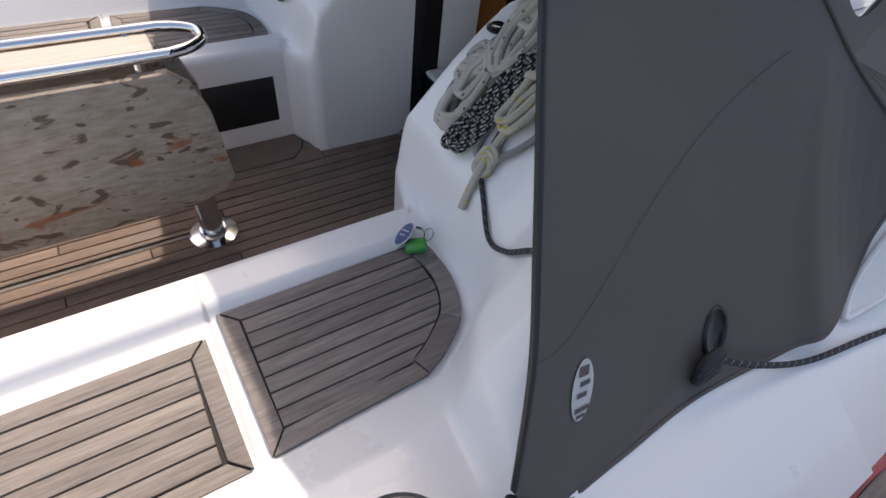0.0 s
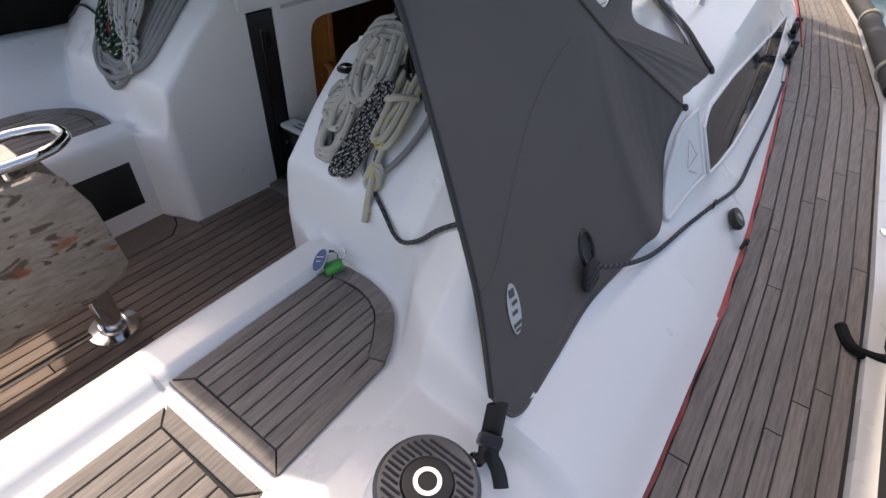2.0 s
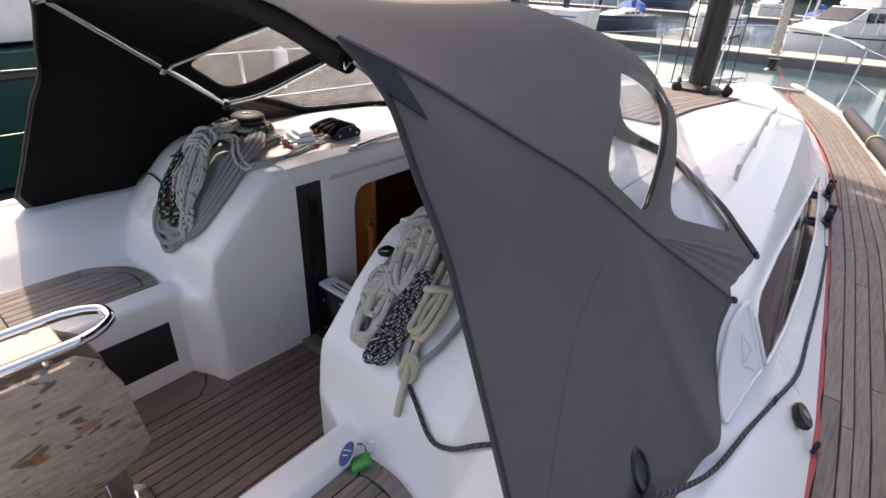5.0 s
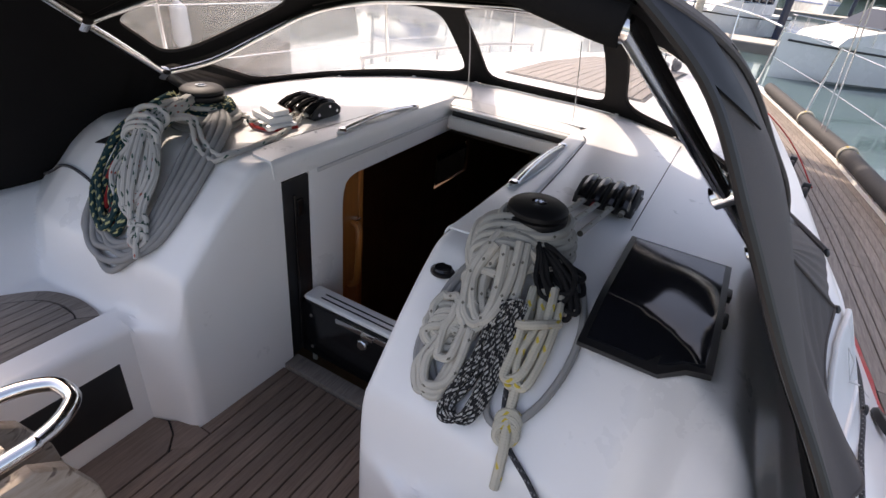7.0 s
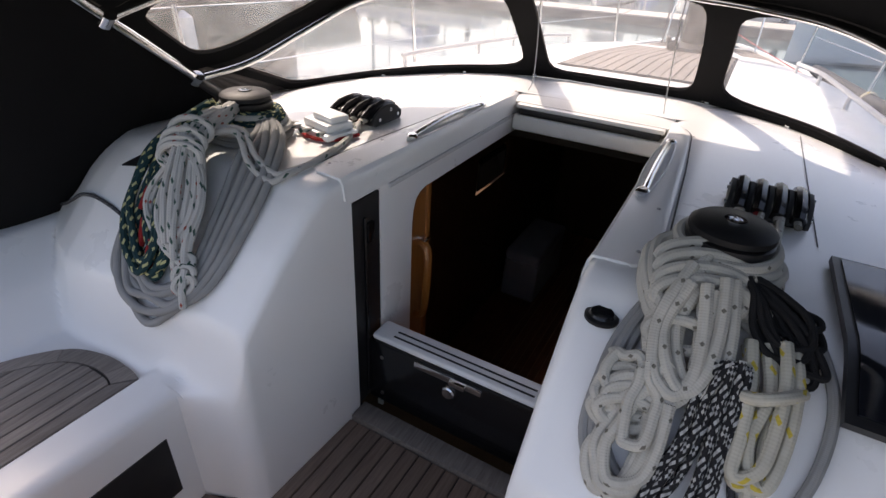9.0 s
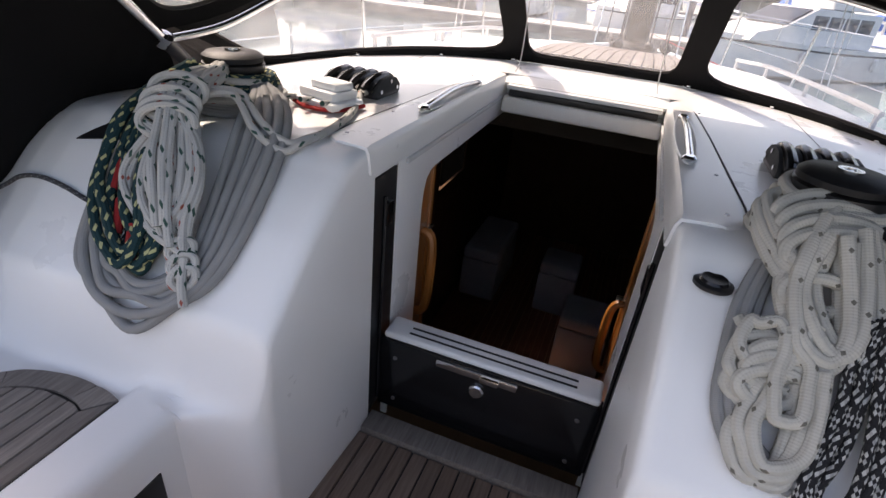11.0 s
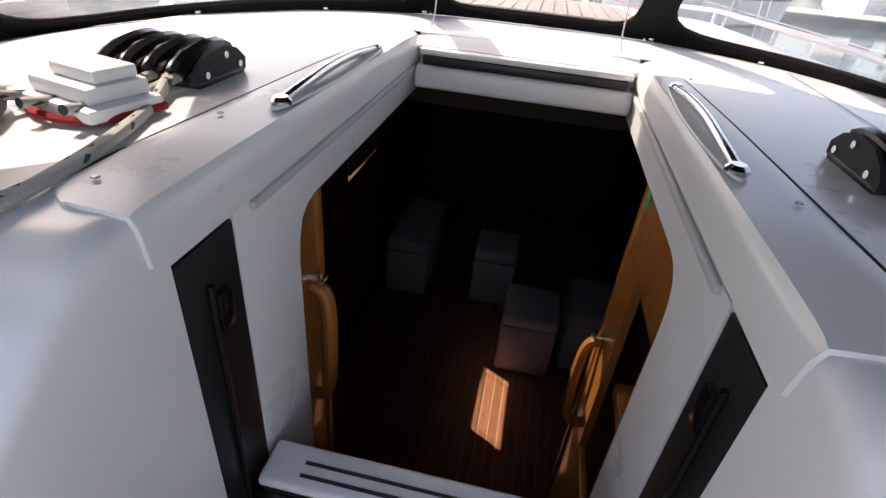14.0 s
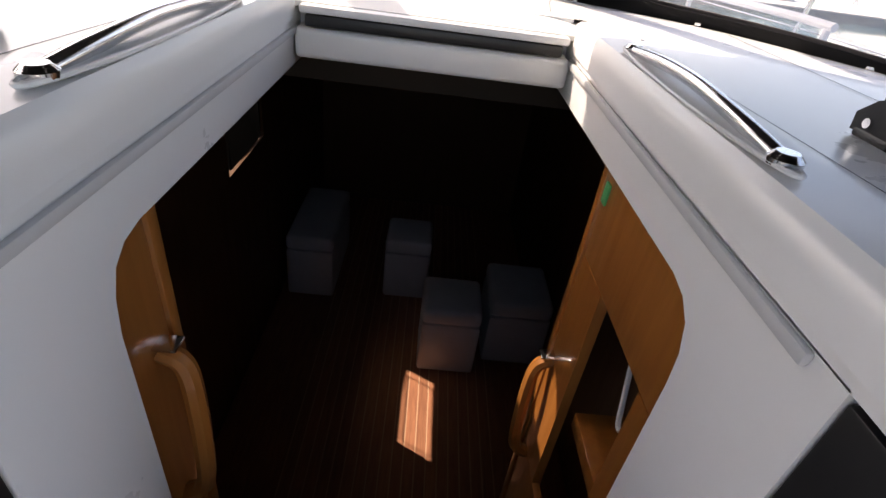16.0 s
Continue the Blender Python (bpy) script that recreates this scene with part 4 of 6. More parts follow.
part("foot", lathe([(0.0, 0.0), (0.080, 0.0), (0.078, 0.007), (0.044, 0.011), (0.040, 0.03)], 28, m=pose(-0.03, -0.90, 0.001)), STEEL, table)
part("foot_bar", tube([(-0.005, -0.97, 0.05), (-0.005, -2.0, 0.05)], 0.010, 8), STEEL, table)

# flat black panel puts in the dark of a cut-out in the port seat front
lk = thing("seat_opening_panel", "flat black panel for a dark opening in the white seat front", "opening")
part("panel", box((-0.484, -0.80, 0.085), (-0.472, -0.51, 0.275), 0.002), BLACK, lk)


# ---- ropes ----
def rope_mat(name, base, flecks=(), strands=8, pitch=170.0, dirt=0.72):
    """Braided rope: two families of helical strands, with tracer flecks (colour, every nth strand, of m crossings, first k, shift)."""
    m = bpy.data.materials.new(name)
    m.use_nodes = True
    n, l = m.node_tree.nodes, m.node_tree.links
    p = n["Principled BSDF"]
    p.inputs["Roughness"].default_value = 0.85
    p.inputs["Specular IOR Level"].default_value = 0.25

    def math_node(op, a, b=None, c=None):
        nd = n.new("ShaderNodeMath")
        nd.operation = op
        for i, v in enumerate((a, b, c)):
            if v is None:
                continue
            if isinstance(v, (int, float)):
                nd.inputs[i].default_value = v
            else:
                l.new(v, nd.inputs[i])
        return nd.outputs[0]
    tc, sx = n.new("ShaderNodeTexCoord"), n.new("ShaderNodeSeparateXYZ")
    l.new(tc.outputs["UV"], sx.inputs[0])
    u, v = math_node("MULTIPLY", sx.outputs[0], strands), math_node("MULTIPLY", sx.outputs[1], pitch)
    a, b = math_node("ADD", u, v), math_node("SUBTRACT", u, v)
    no = n.new("ShaderNodeTexNoise")
    no.inputs["Scale"].default_value, no.inputs["Detail"].default_value = 22, 5
    l.new(tc.outputs["Object"], no.inputs[0])
    mx = n.new("ShaderNodeMix")
    mx.data_type = "RGBA"
    mx.inputs["A"].default_value, mx.inputs["B"].default_value = (*base, 1), (*[q * dirt for q in base], 1)
    l.new(no.outputs["Fac"], mx.inputs["Factor"])
    out = mx.outputs["Result"]
    fa, fb = math_node("FLOOR", a), math_node("FLOOR", b)
    for col, every, of, first, shift in flecks:
        on_a = math_node("LESS_THAN", math_node("FLOORED_MODULO", math_node("ADD", fa, shift + 0.5), every), 1.0)
        on_b = math_node("LESS_THAN", math_node("FLOORED_MODULO", math_node("ADD", fb, 0.5), of), first)
        m2 = n.new("ShaderNodeMix")
        m2.data_type = "RGBA"
        l.new(math_node("MULTIPLY", on_a, on_b), m2.inputs["Factor"])
        l.new(out, m2.inputs["A"])
        m2.inputs["B"].default_value = (*col, 1)
        out = m2.outputs["Result"]
    l.new(out, p.inputs["Base Color"])
    tau = 2 * math.pi
    h = math_node("MULTIPLY", math_node("SINE", math_node("MULTIPLY", a, tau)), math_node("SINE", math_node("MULTIPLY", b, tau)))
    bp = n.new("ShaderNodeBump")
    bp.inputs["Strength"].default_value, bp.inputs["Distance"].default_value = 0.35, 0.0008
    l.new(math_node("ADD", h, no.outputs["Fac"]), bp.inputs["Height"])
    l.new(bp.outputs[0], p.inputs["Normal"])
    return m


R_GREY = rope_mat("grey_rope", (0.29, 0.29, 0.285))
R_WHITE = rope_mat("cream_rope", (0.58, 0.555, 0.49), (((0.14, 0.13, 0.11), 8, 8, 1, 0),), 8, 110, dirt=0.55)
R_WFLECK = rope_mat("white_fleck_rope", (0.50, 0.49, 0.46), (((0.03, 0.075, 0.06), 8, 4, 2, 0), ((0.30, 0.07, 0.05), 8, 8, 1, 4)), 8, 75)
R_GREEN = rope_mat("green_yellow_rope", (0.010, 0.040, 0.045), (((0.42, 0.40, 0.20), 4, 3, 1, 0), ((0.42, 0.40, 0.20), 4, 3, 1, 1)), 8, 85)
R_SPECK = rope_mat("speckled_rope", (0.018, 0.018, 0.020), (((0.42, 0.42, 0.40), 2, 3, 1, 0), ((0.30, 0.30, 0.29), 4, 2, 1, 1)), 8, 110)
R_BLACK = rope_mat("black_rope", (0.012, 0.012, 0.013))
R_YEL = rope_mat("cream_yellow_rope", (0.56, 0.53, 0.44), (((0.50, 0.38, 0.06), 8, 5, 2, 0),), 8, 90, dirt=0.6)
R_RED = rope_mat("red_strap", (0.36, 0.025, 0.025))
R_DARK = rope_mat("dark_grey_rope", (0.05, 0.05, 0.055), (((0.22, 0.22, 0.22), 4, 2, 1, 0),))


def skin(x, y):
    """Height of the white moulding at a plan place."""
    return roof_height(abs(x), y, x < 0) if y > 0 else cockpit_height(abs(x), y, x < 0)


def lay(pts, lift):
    """Plan points laid on the moulding, lifted along its slope's normal."""
    out = []
    for (x, y), h in zip(pts, lift if isinstance(lift, list) else [lift] * len(pts)):
        e = 0.006
        nrm = Vector(((skin(x - e, y) - skin(x + e, y)) / (2 * e), (skin(x, y - e) - skin(x, y + e)) / (2 * e), 1)).normalized()
        q = Vector((x, y, skin(x, y))) + nrm * h
        out.append((q.x, q.y, q.z))
    return out


def bunch(parent, neck, way, lengths, widths, turns, r, material, rng, spread=0.3, lift=0.012, top=0.06):
    """Loose loops of rope, each its own way, falling from a neck onto the moulding."""
    for k in range(turns):
        a = way + rng.uniform(-1, 1) * spread
        d, e = Vector((math.cos(a), math.sin(a), 0)), Vector((-math.sin(a), math.cos(a), 0))
        ln, w = rng.uniform(*lengths), rng.uniform(*widths)
        base = lift + r * 1.3 * (k % 4)
        pts = []
        for s, q, h in ((0, -0.25, 1), (0.2, -0.55, 0.8), (0.5, -0.95, 0.35), (0.8, -1.0, 0.1), (1.0, -0.3, 0), (0.95, 0.5, 0.05), (0.7, 1.0, 0.15), (0.4, 0.8, 0.5), (0.1, 0.35, 0.9), (-0.06, 0, 1.05)):
            p = Vector((neck[0], neck[1], 0)) + d * (s * ln) + e * (q * w) + Vector((rng.uniform(-1, 1), rng.uniform(-1, 1), 0)) * r * 0.8
            pts.append((p.x, p.y, skin(p.x, p.y) + base + h * top + rng.uniform(0, r)))
        part("turn", tube(smooth_path(pts, 5), r, 8), material, parent)


def winch_drum(sgn, x, y, z, r=0.062, h=0.12, label=""):
    w = thing("winch", label, "winch", group="halyard winches", at=pose(x, y, z))
    part("base", lathe([(r * 1.25, 0), (r * 1.25, 0.012), (r * 1.0, 0.02)], 32), BLACK, w)
    part("drum", lathe([(r * 0.98, 0.02), (r * 0.80, 0.045), (r * 0.78, 0.075), (r * 0.95, 0.10)], 32), BLACK, w)
    part("feeder", lathe([(r * 1.1, 0.10), (r * 1.15, 0.106), (r * 1.15, 0.118), (r * 0.9, 0.124)], 32), BLACK, w)
    top = part("top", lathe([(r * 1.12, 0.124), (r * 1.12, 0.134), (r * 0.95, 0.142), (0.018, 0.144), (0.016, 0.136)], 32), WTOP, w)
    part("socket", lathe([(0.018, 0.1435), (0.018, 0.147), (0.011, 0.147), (0.010, 0.138)], 16), STEEL, top)
    return w


winch_drum(1, 0.520, -0.005, skin(0.52, 0.0) - 0.014, label="black cabin-top winch wound with cream rope")
winch_drum(-1, -0.725, 0.075, skin(-0.715, 0.075) - 0.014, label="black cabin-top winch wound with flecked ropes")

rg = random.Random(11)
def wraps(parent, cx, cy, z0, turns, rng):
    """Rope wound round a winch: (material, radius, height, rope radius) a turn."""
    for mt, r, h, rr in turns:
        ph = rng.uniform(0, 6)
        o = [(cx + (r + 0.003 * math.sin(2 * a + ph)) * math.cos(a), cy + r * math.sin(a), z0 + h + 0.006 * math.sin(a + ph)) for a in [2 * math.pi * i / 18 for i in range(18)]]
        part("wrap", tube(smooth_path(o, 3, True), rr, 8, closed=True), mt, parent)


def strands(parent, name, path, lifts, count, jitter, r, material, rng, rise=0.9):
    """Several turns along one plan path, each a little off the last and lying on it."""
    for k in range(count):
        dx, dy = rng.uniform(-1, 1) * jitter, rng.uniform(-1, 1) * jitter * 0.7
        o = [(x + dx + rng.uniform(-1, 1) * r * 0.5, y + dy + rng.uniform(-1, 1) * r * 0.5) for x, y in path]
        part(name, tube(smooth_path(lay(o, [h + r * rise * (k % 3) for h in lifts]), 6), r, 8), material, parent)


def rings(parent, name, centres, a, b, tilt, r, material):
    """Tight turns round a neck of rope, one at each centre (x, y, height over the moulding)."""
    for x, y, h in centres:
        c0 = Vector(lay([(x, y)], h)[0])
        o = [c0 + Vector((a * math.cos(t) * math.cos(tilt), a * math.cos(t) * math.sin(tilt) + 0.010 * math.sin(t), b * math.sin(t))) for t in [2 * math.pi * i / 14 for i in range(14)]]
        part(name, tube(smooth_path(o, 3, True), r, 8, closed=True), material, parent)


# port: grey sheet coil, with the flecked and green lines hung over it
PW = (-0.725, 0.075, skin(-0.725, 0.075))
c = thing("rope_coil", "thick grey rope coil hung from the port winch", "rope coil", group="rope coils")
wraps(c, *PW, [(R_GREY, 0.106, 0.010, 0.0105), (R_GREY, 0.102, 0.026, 0.0105), (R_GREY, 0.112, 0.016, 0.0105)], rg)
OUT = [(-0.79, 0.02), (-0.80, -0.10), (-0.795, -0.22), (-0.79, -0.30), (-0.760, -0.357), (-0.690, -0.388), (-0.605, -0.394), (-0.513, -0.373), (-0.455, -0.308), (-0.440, -0.20), (-0.468, -0.07), (-0.56, 0.03), (-0.655, 0.10)]
INN = [(-0.76, 0.00), (-0.745, -0.10), (-0.735, -0.20), (-0.715, -0.29), (-0.675, -0.338), (-0.635, -0.360), (-0.595, -0.363), (-0.548, -0.345), (-0.525, -0.30), (-0.545, -0.19), (-0.575, -0.09), (-0.62, 0.00), (-0.665, 0.06)]
LIFT = [0.06, 0.03, 0.016, 0.012, 0.012, 0.012, 0.012, 0.012, 0.012, 0.012, 0.02, 0.045, 0.06]
for k in range(8):
    w = (k / 7) ** 0.9
    dx, dy = rg.uniform(-1, 1) * 0.006, rg.uniform(-1, 1) * 0.005
    o = [(a[0] + (b[0] - a[0]) * w + dx, a[1] + (b[1] - a[1]) * w + dy + (0.006 * math.sin(3 * i + k))) for i, (a, b) in enumerate(zip(OUT, INN))]
    part("turn", tube(smooth_path(lay(o, [h + 0.008 * (k % 2) for h in LIFT]), 7), 0.0105, 10), R_GREY, c)
c = thing("rope_coil", "dark green rope with yellow flecks bunched at the winch", "rope coil", group="rope coils")
wraps(c, *PW, [(R_GREEN, 0.078, 0.080, 0.010), (R_GREEN, 0.086, 0.070, 0.010), (R_GREEN, 0.092, 0.058, 0.010)], rg)
strands(c, "turn", [(-0.745, 0.0), (-0.785, -0.06), (-0.785, -0.13), (-0.765, -0.205), (-0.735, -0.26), (-0.685, -0.30), (-0.645, -0.328), (-0.605, -0.335), (-0.60, -0.295), (-0.65, -0.225), (-0.69, -0.13), (-0.70, -0.03)],
        [0.08, 0.045, 0.035, 0.03, 0.03, 0.03, 0.026, 0.026, 0.03, 0.03, 0.035, 0.07], 6, 0.024, 0.0098, R_GREEN, rg, 1.4)
for q in ((-0.775, -0.10), (-0.765, -0.16), (-0.745, -0.22), (-0.785, -0.06)):
    rings(c, "hitch", [(q[0], q[1], 0.040)], 0.034, 0.022, -0.5, 0.0095, R_GREEN)
c = thing("rope_hank", "white flecked rope tied in a hank with a knotted end", "rope coil", group="rope coils")
wraps(c, *PW, [(R_WFLECK, 0.100, 0.052, 0.0085), (R_WFLECK, 0.106, 0.042, 0.0085), (R_WFLECK, 0.090, 0.076, 0.008), (R_WFLECK, 0.112, 0.034, 0.0085)], rg)
strands(c, "turn", [(-0.700, 0.01), (-0.675, -0.06), (-0.655, -0.12), (-0.655, -0.17), (-0.655, -0.215), (-0.625, -0.26), (-0.575, -0.285), (-0.555, -0.25), (-0.575, -0.20), (-0.615, -0.15), (-0.64, -0.11), (-0.67, -0.03)],
        [0.095, 0.085, 0.075, 0.06, 0.055, 0.05, 0.05, 0.055, 0.06, 0.07, 0.085, 0.095], 7, 0.016, 0.0082, R_WFLECK, rg)
strands(c, "turn", [(-0.665, -0.11), (-0.640, -0.16), (-0.610, -0.21), (-0.580, -0.255), (-0.555, -0.29)], [0.095, 0.085, 0.078, 0.07, 0.055], 8, 0.020, 0.0082, R_WFLECK, rg, 1.2)
strands(c, "neck", [(-0.715, 0.02), (-0.695, -0.04), (-0.668, -0.10)], [0.075, 0.09, 0.10], 6, 0.022, 0.0082, R_WFLECK, rg)
strands(c, "bight", [(-0.650, -0.125), (-0.690, -0.17), (-0.715, -0.215), (-0.695, -0.255), (-0.635, -0.283), (-0.575, -0.298), (-0.515, -0.305)], [0.085, 0.07, 0.055, 0.052, 0.05, 0.05, 0.05], 2, 0.010, 0.0082, R_WFLECK, rg)
strands(c, "bight", [(-0.635, -0.125), (-0.585, -0.16), (-0.545, -0.205), (-0.535, -0.255), (-0.515, -0.30)], [0.085, 0.07, 0.06, 0.055, 0.05], 2, 0.010, 0.0082, R_WFLECK, rg)
rings(c, "lashing", [(-0.668, -0.108, 0.100), (-0.662, -0.124, 0.098), (-0.656, -0.140, 0.096), (-0.650, -0.156, 0.092)], 0.054, 0.030, 0.35, 0.0085, R_WFLECK)
rings(c, "knot", [(-0.525, -0.302, 0.05), (-0.512, -0.318, 0.046), (-0.503, -0.332, 0.040)], 0.021, 0.018, 0.6, 0.008, R_WFLECK)
part("tail", tube(smooth_path(lay([(-0.512, -0.31), (-0.500, -0.335), (-0.492, -0.352), (-0.486, -0.366)], [0.05, 0.045, 0.036, 0.026]), 6), 0.0085, 8), R_WFLECK, c)
for dy in (0.0, 0.017):
    part("tail", tube(smooth_path(lay([(-0.66, -0.11 + dy), (-0.60, -0.075 + dy), (-0.52, -0.100 + dy), (-0.450, -0.112 + dy), (-0.425, -0.085 + dy), (-0.42, -0.02 + dy), (-0.44, 0.09 + dy), (-0.485, 0.24), (-0.53, 0.34)], [0.085, 0.075, 0.04, 0.018, 0.012, 0.010, 0.010, 0.010, 0.02]), 6), 0.0082, 8), R_WFLECK, c)
c = thing("red_strap", "red webbing loops half buried in the ropes", "strap")
for x, y in ((-0.750, -0.235), (-0.695, -0.290), (-0.640, -0.318)):
    part("loop", tube(smooth_path(lay([(x - 0.006, y + 0.022), (x + 0.008, y), (x + 0.020, y - 0.024)], 0.040), 4), 0.011, 8), R_RED, c)
c = thing("rope_hank", "thin speckled line in tight loops among the ropes", "rope coil", group="rope coils")
bunch(c, (-0.655, -0.265), -0.9, (0.04, 0.09), (0.010, 0.022), 7, 0.0038, R_SPECK, rg, 0.7, 0.045, 0.01)
ends = Vector(lay([(-0.72, -0.272)], 0.03)[0]), Vector((-1.365, -0.242, skin(-1.365, -0.242) + 0.022))
o = []
for k in frange(0, 1, 8):
    q = ends[0].lerp(ends[1], k) - Vector((0, 0, 0.05 * math.sin(math.pi * k)))
    o.append((q.x, q.y, max(q.z, skin(q.x, q.y) + 0.008)))
tagged(obj("control_line", tube(smooth_path(o, 8), 0.005, 8), R_DARK), "dark control line led outboard from the coil", "rope")
fl = thing("deck_fairlead", "steel fairlead with a small block on the port coaming", "block")
part("eye", tube([(-1.375 + 0.016 * math.cos(a), -0.24, skin(-1.375, -0.24) + 0.022 + 0.020 * math.sin(a)) for a in [2 * math.pi * k / 16 for k in range(16)]], 0.004, 8, closed=True), STEEL, fl)
part("base", box((-1.41, -0.265, skin(-1.375, -0.24) - 0.012), (-1.34, -0.215, skin(-1.375, -0.24) + 0.008), 0.004), STEEL, fl)
part("sheave", lathe([(0.011, -0.006), (0.014, 0.0), (0.011, 0.006)], 18, m=pose(-1.39, -0.235, skin(-1.375, -0.24) + 0.03, 0, 70, 20)), BLACK, fl)

# starboard: cream halyards, speckled hank, black line
SW_ = (0.520, -0.005, skin(0.52, -0.005))
c = thing("rope_coil", "cream rope hank with a frapped neck hung from the winch", "rope coil", group="rope coils")
wraps(c, *SW_, [(R_WHITE, 0.078, 0.088, 0.0105), (R_WHITE, 0.084, 0.070, 0.0105), (R_WHITE, 0.090, 0.052, 0.0105), (R_WHITE, 0.095, 0.034, 0.0105), (R_WHITE, 0.100, 0.016, 0.0105)], rg)
strands(c, "turn", [(0.500, -0.07), (0.478, -0.105), (0.470, -0.15), (0.490, -0.195), (0.525, -0.215), (0.548, -0.185), (0.545, -0.14), (0.528, -0.09)], [0.075, 0.06, 0.045, 0.038, 0.035, 0.038, 0.045, 0.07], 7, 0.020, 0.0105, R_WHITE, rg)
strands(c, "bight", [(0.470, -0.01), (0.425, -0.035), (0.408, -0.068), (0.425, -0.105), (0.452, -0.135), (0.475, -0.10)], [0.075, 0.06, 0.05, 0.045, 0.05, 0.07], 3, 0.012, 0.0105, R_WHITE, rg)
rings(c, "frapping", [(0.492, -0.060, 0.070), (0.498, -0.074, 0.066), (0.504, -0.088, 0.062), (0.508, -0.100, 0.058)], 0.070, 0.030, 0.30, 0.0105, R_WHITE)
rings(c, "frapping", [(0.490, -0.150, 0.050), (0.468, -0.225, 0.036), (0.464, -0.238, 0.036), (0.458, -0.252, 0.034)], 0.046, 0.022, 0.15, 0.010, R_WHITE)
strands(c, "turn", [(0.485, -0.19), (0.462, -0.225), (0.442, -0.27), (0.432, -0.302), (0.452, -0.326), (0.490, -0.322), (0.502, -0.285), (0.500, -0.235)], [0.04, 0.03, 0.022, 0.02, 0.02, 0.02, 0.024, 0.035], 5, 0.014, 0.0098, R_WHITE, rg)
bunch(c, (0.466, -0.238), -2.0, (0.045, 0.085), (0.014, 0.026), 6, 0.0095, R_WHITE, rg, 1.1, 0.026, 0.012)
part("tail", tube(smooth_path(lay([(0.405, -0.185), (0.425, -0.205), (0.455, -0.225), (0.49, -0.23)], [0.02, 0.026, 0.035, 0.04]), 5), 0.0095, 8), R_WHITE, c)
strands(c, "turn", [(0.585, -0.02), (0.612, -0.055), (0.622, -0.085), (0.600, -0.105), (0.575, -0.085), (0.570, -0.05)], [0.05, 0.03, 0.016, 0.016, 0.02, 0.045], 4, 0.014, 0.0102, R_WHITE, rg)
o = [(0.428, -0.105), (0.405, -0.165), (0.398, -0.225), (0.402, -0.285), (0.440, -0.326), (0.505, -0.338)]
for k in range(3):
    part("turn", tube(smooth_path(lay([(x + 0.013 * k, y + 0.006 * k) for x, y in o], 0.011 + 0.006 * (k % 2)), 6), 0.0095, 8), R_GREY, c)
c = thing("rope_hank", "black and white speckled rope hank on the coaming", "rope coil", group="rope coils")
strands(c, "turn", [(0.570, -0.165), (0.556, -0.205), (0.548, -0.25), (0.535, -0.295), (0.520, -0.335), (0.540, -0.352), (0.568, -0.342), (0.582, -0.30), (0.586, -0.25), (0.588, -0.20), (0.584, -0.165)],
        [0.05, 0.036, 0.024, 0.018, 0.014, 0.014, 0.016, 0.02, 0.026, 0.036, 0.048], 7, 0.014, 0.0068, R_SPECK, rg)
c = thing("rope_hank", "cream rope with yellow flecks ending in a stopper knot", "rope coil", group="rope coils")
strands(c, "turn", [(0.600, -0.125), (0.615, -0.18), (0.612, -0.235), (0.622, -0.272), (0.645, -0.268), (0.655, -0.215), (0.648, -0.16), (0.635, -0.12)], [0.02, 0.024, 0.02, 0.018, 0.018, 0.02, 0.024, 0.02], 4, 0.011, 0.0098, R_YEL, rg)
part("band", tube(smooth_path(lay([(0.585, -0.192), (0.612, -0.198), (0.640, -0.188), (0.668, -0.172)], [0.03, 0.058, 0.058, 0.03]), 5), 0.0098, 8), R_YEL, c)
part("tail", tube(smooth_path(lay([(0.632, -0.26), (0.642, -0.31), (0.652, -0.338), (0.662, -0.372), (0.668, -0.398)], [0.016, 0.016, 0.020, 0.014, 0.012]), 6), 0.0105, 8), R_YEL, c)
rings(c, "knot", [(0.648, -0.328, 0.016), (0.650, -0.337, 0.016), (0.653, -0.346, 0.015)], 0.020, 0.017, 0.2, 0.0085, R_YEL)
part("bight", tube(smooth_path(lay([(0.612, -0.20), (0.592, -0.26), (0.590, -0.31), (0.612, -0.338), (0.650, -0.335), (0.690, -0.292), (0.712, -0.23), (0.710, -0.16), (0.675, -0.085), (0.655, -0.05)], 0.011), 6), 0.0085, 8), R_GREY, c)
c = thing("rope_hank", "thin black line in loose loops beside the winch", "rope coil", group="rope coils")
bunch(c, (0.562, -0.078), -0.42, (0.09, 0.155), (0.012, 0.036), 11, 0.0058, R_BLACK, rg, 0.34, 0.016, 0.035)
o = [(0.600, -0.22), (0.622, -0.30), (0.655, -0.352), (0.72, -0.385), (0.79, -0.408), (0.87, -0.432), (0.95, -0.452), (1.02, -0.445)]
tagged(obj("control_line", tube(smooth_path(lay(o, 0.007), 8), 0.0058, 8), R_DARK), "dark braided control line across the coaming", "rope")


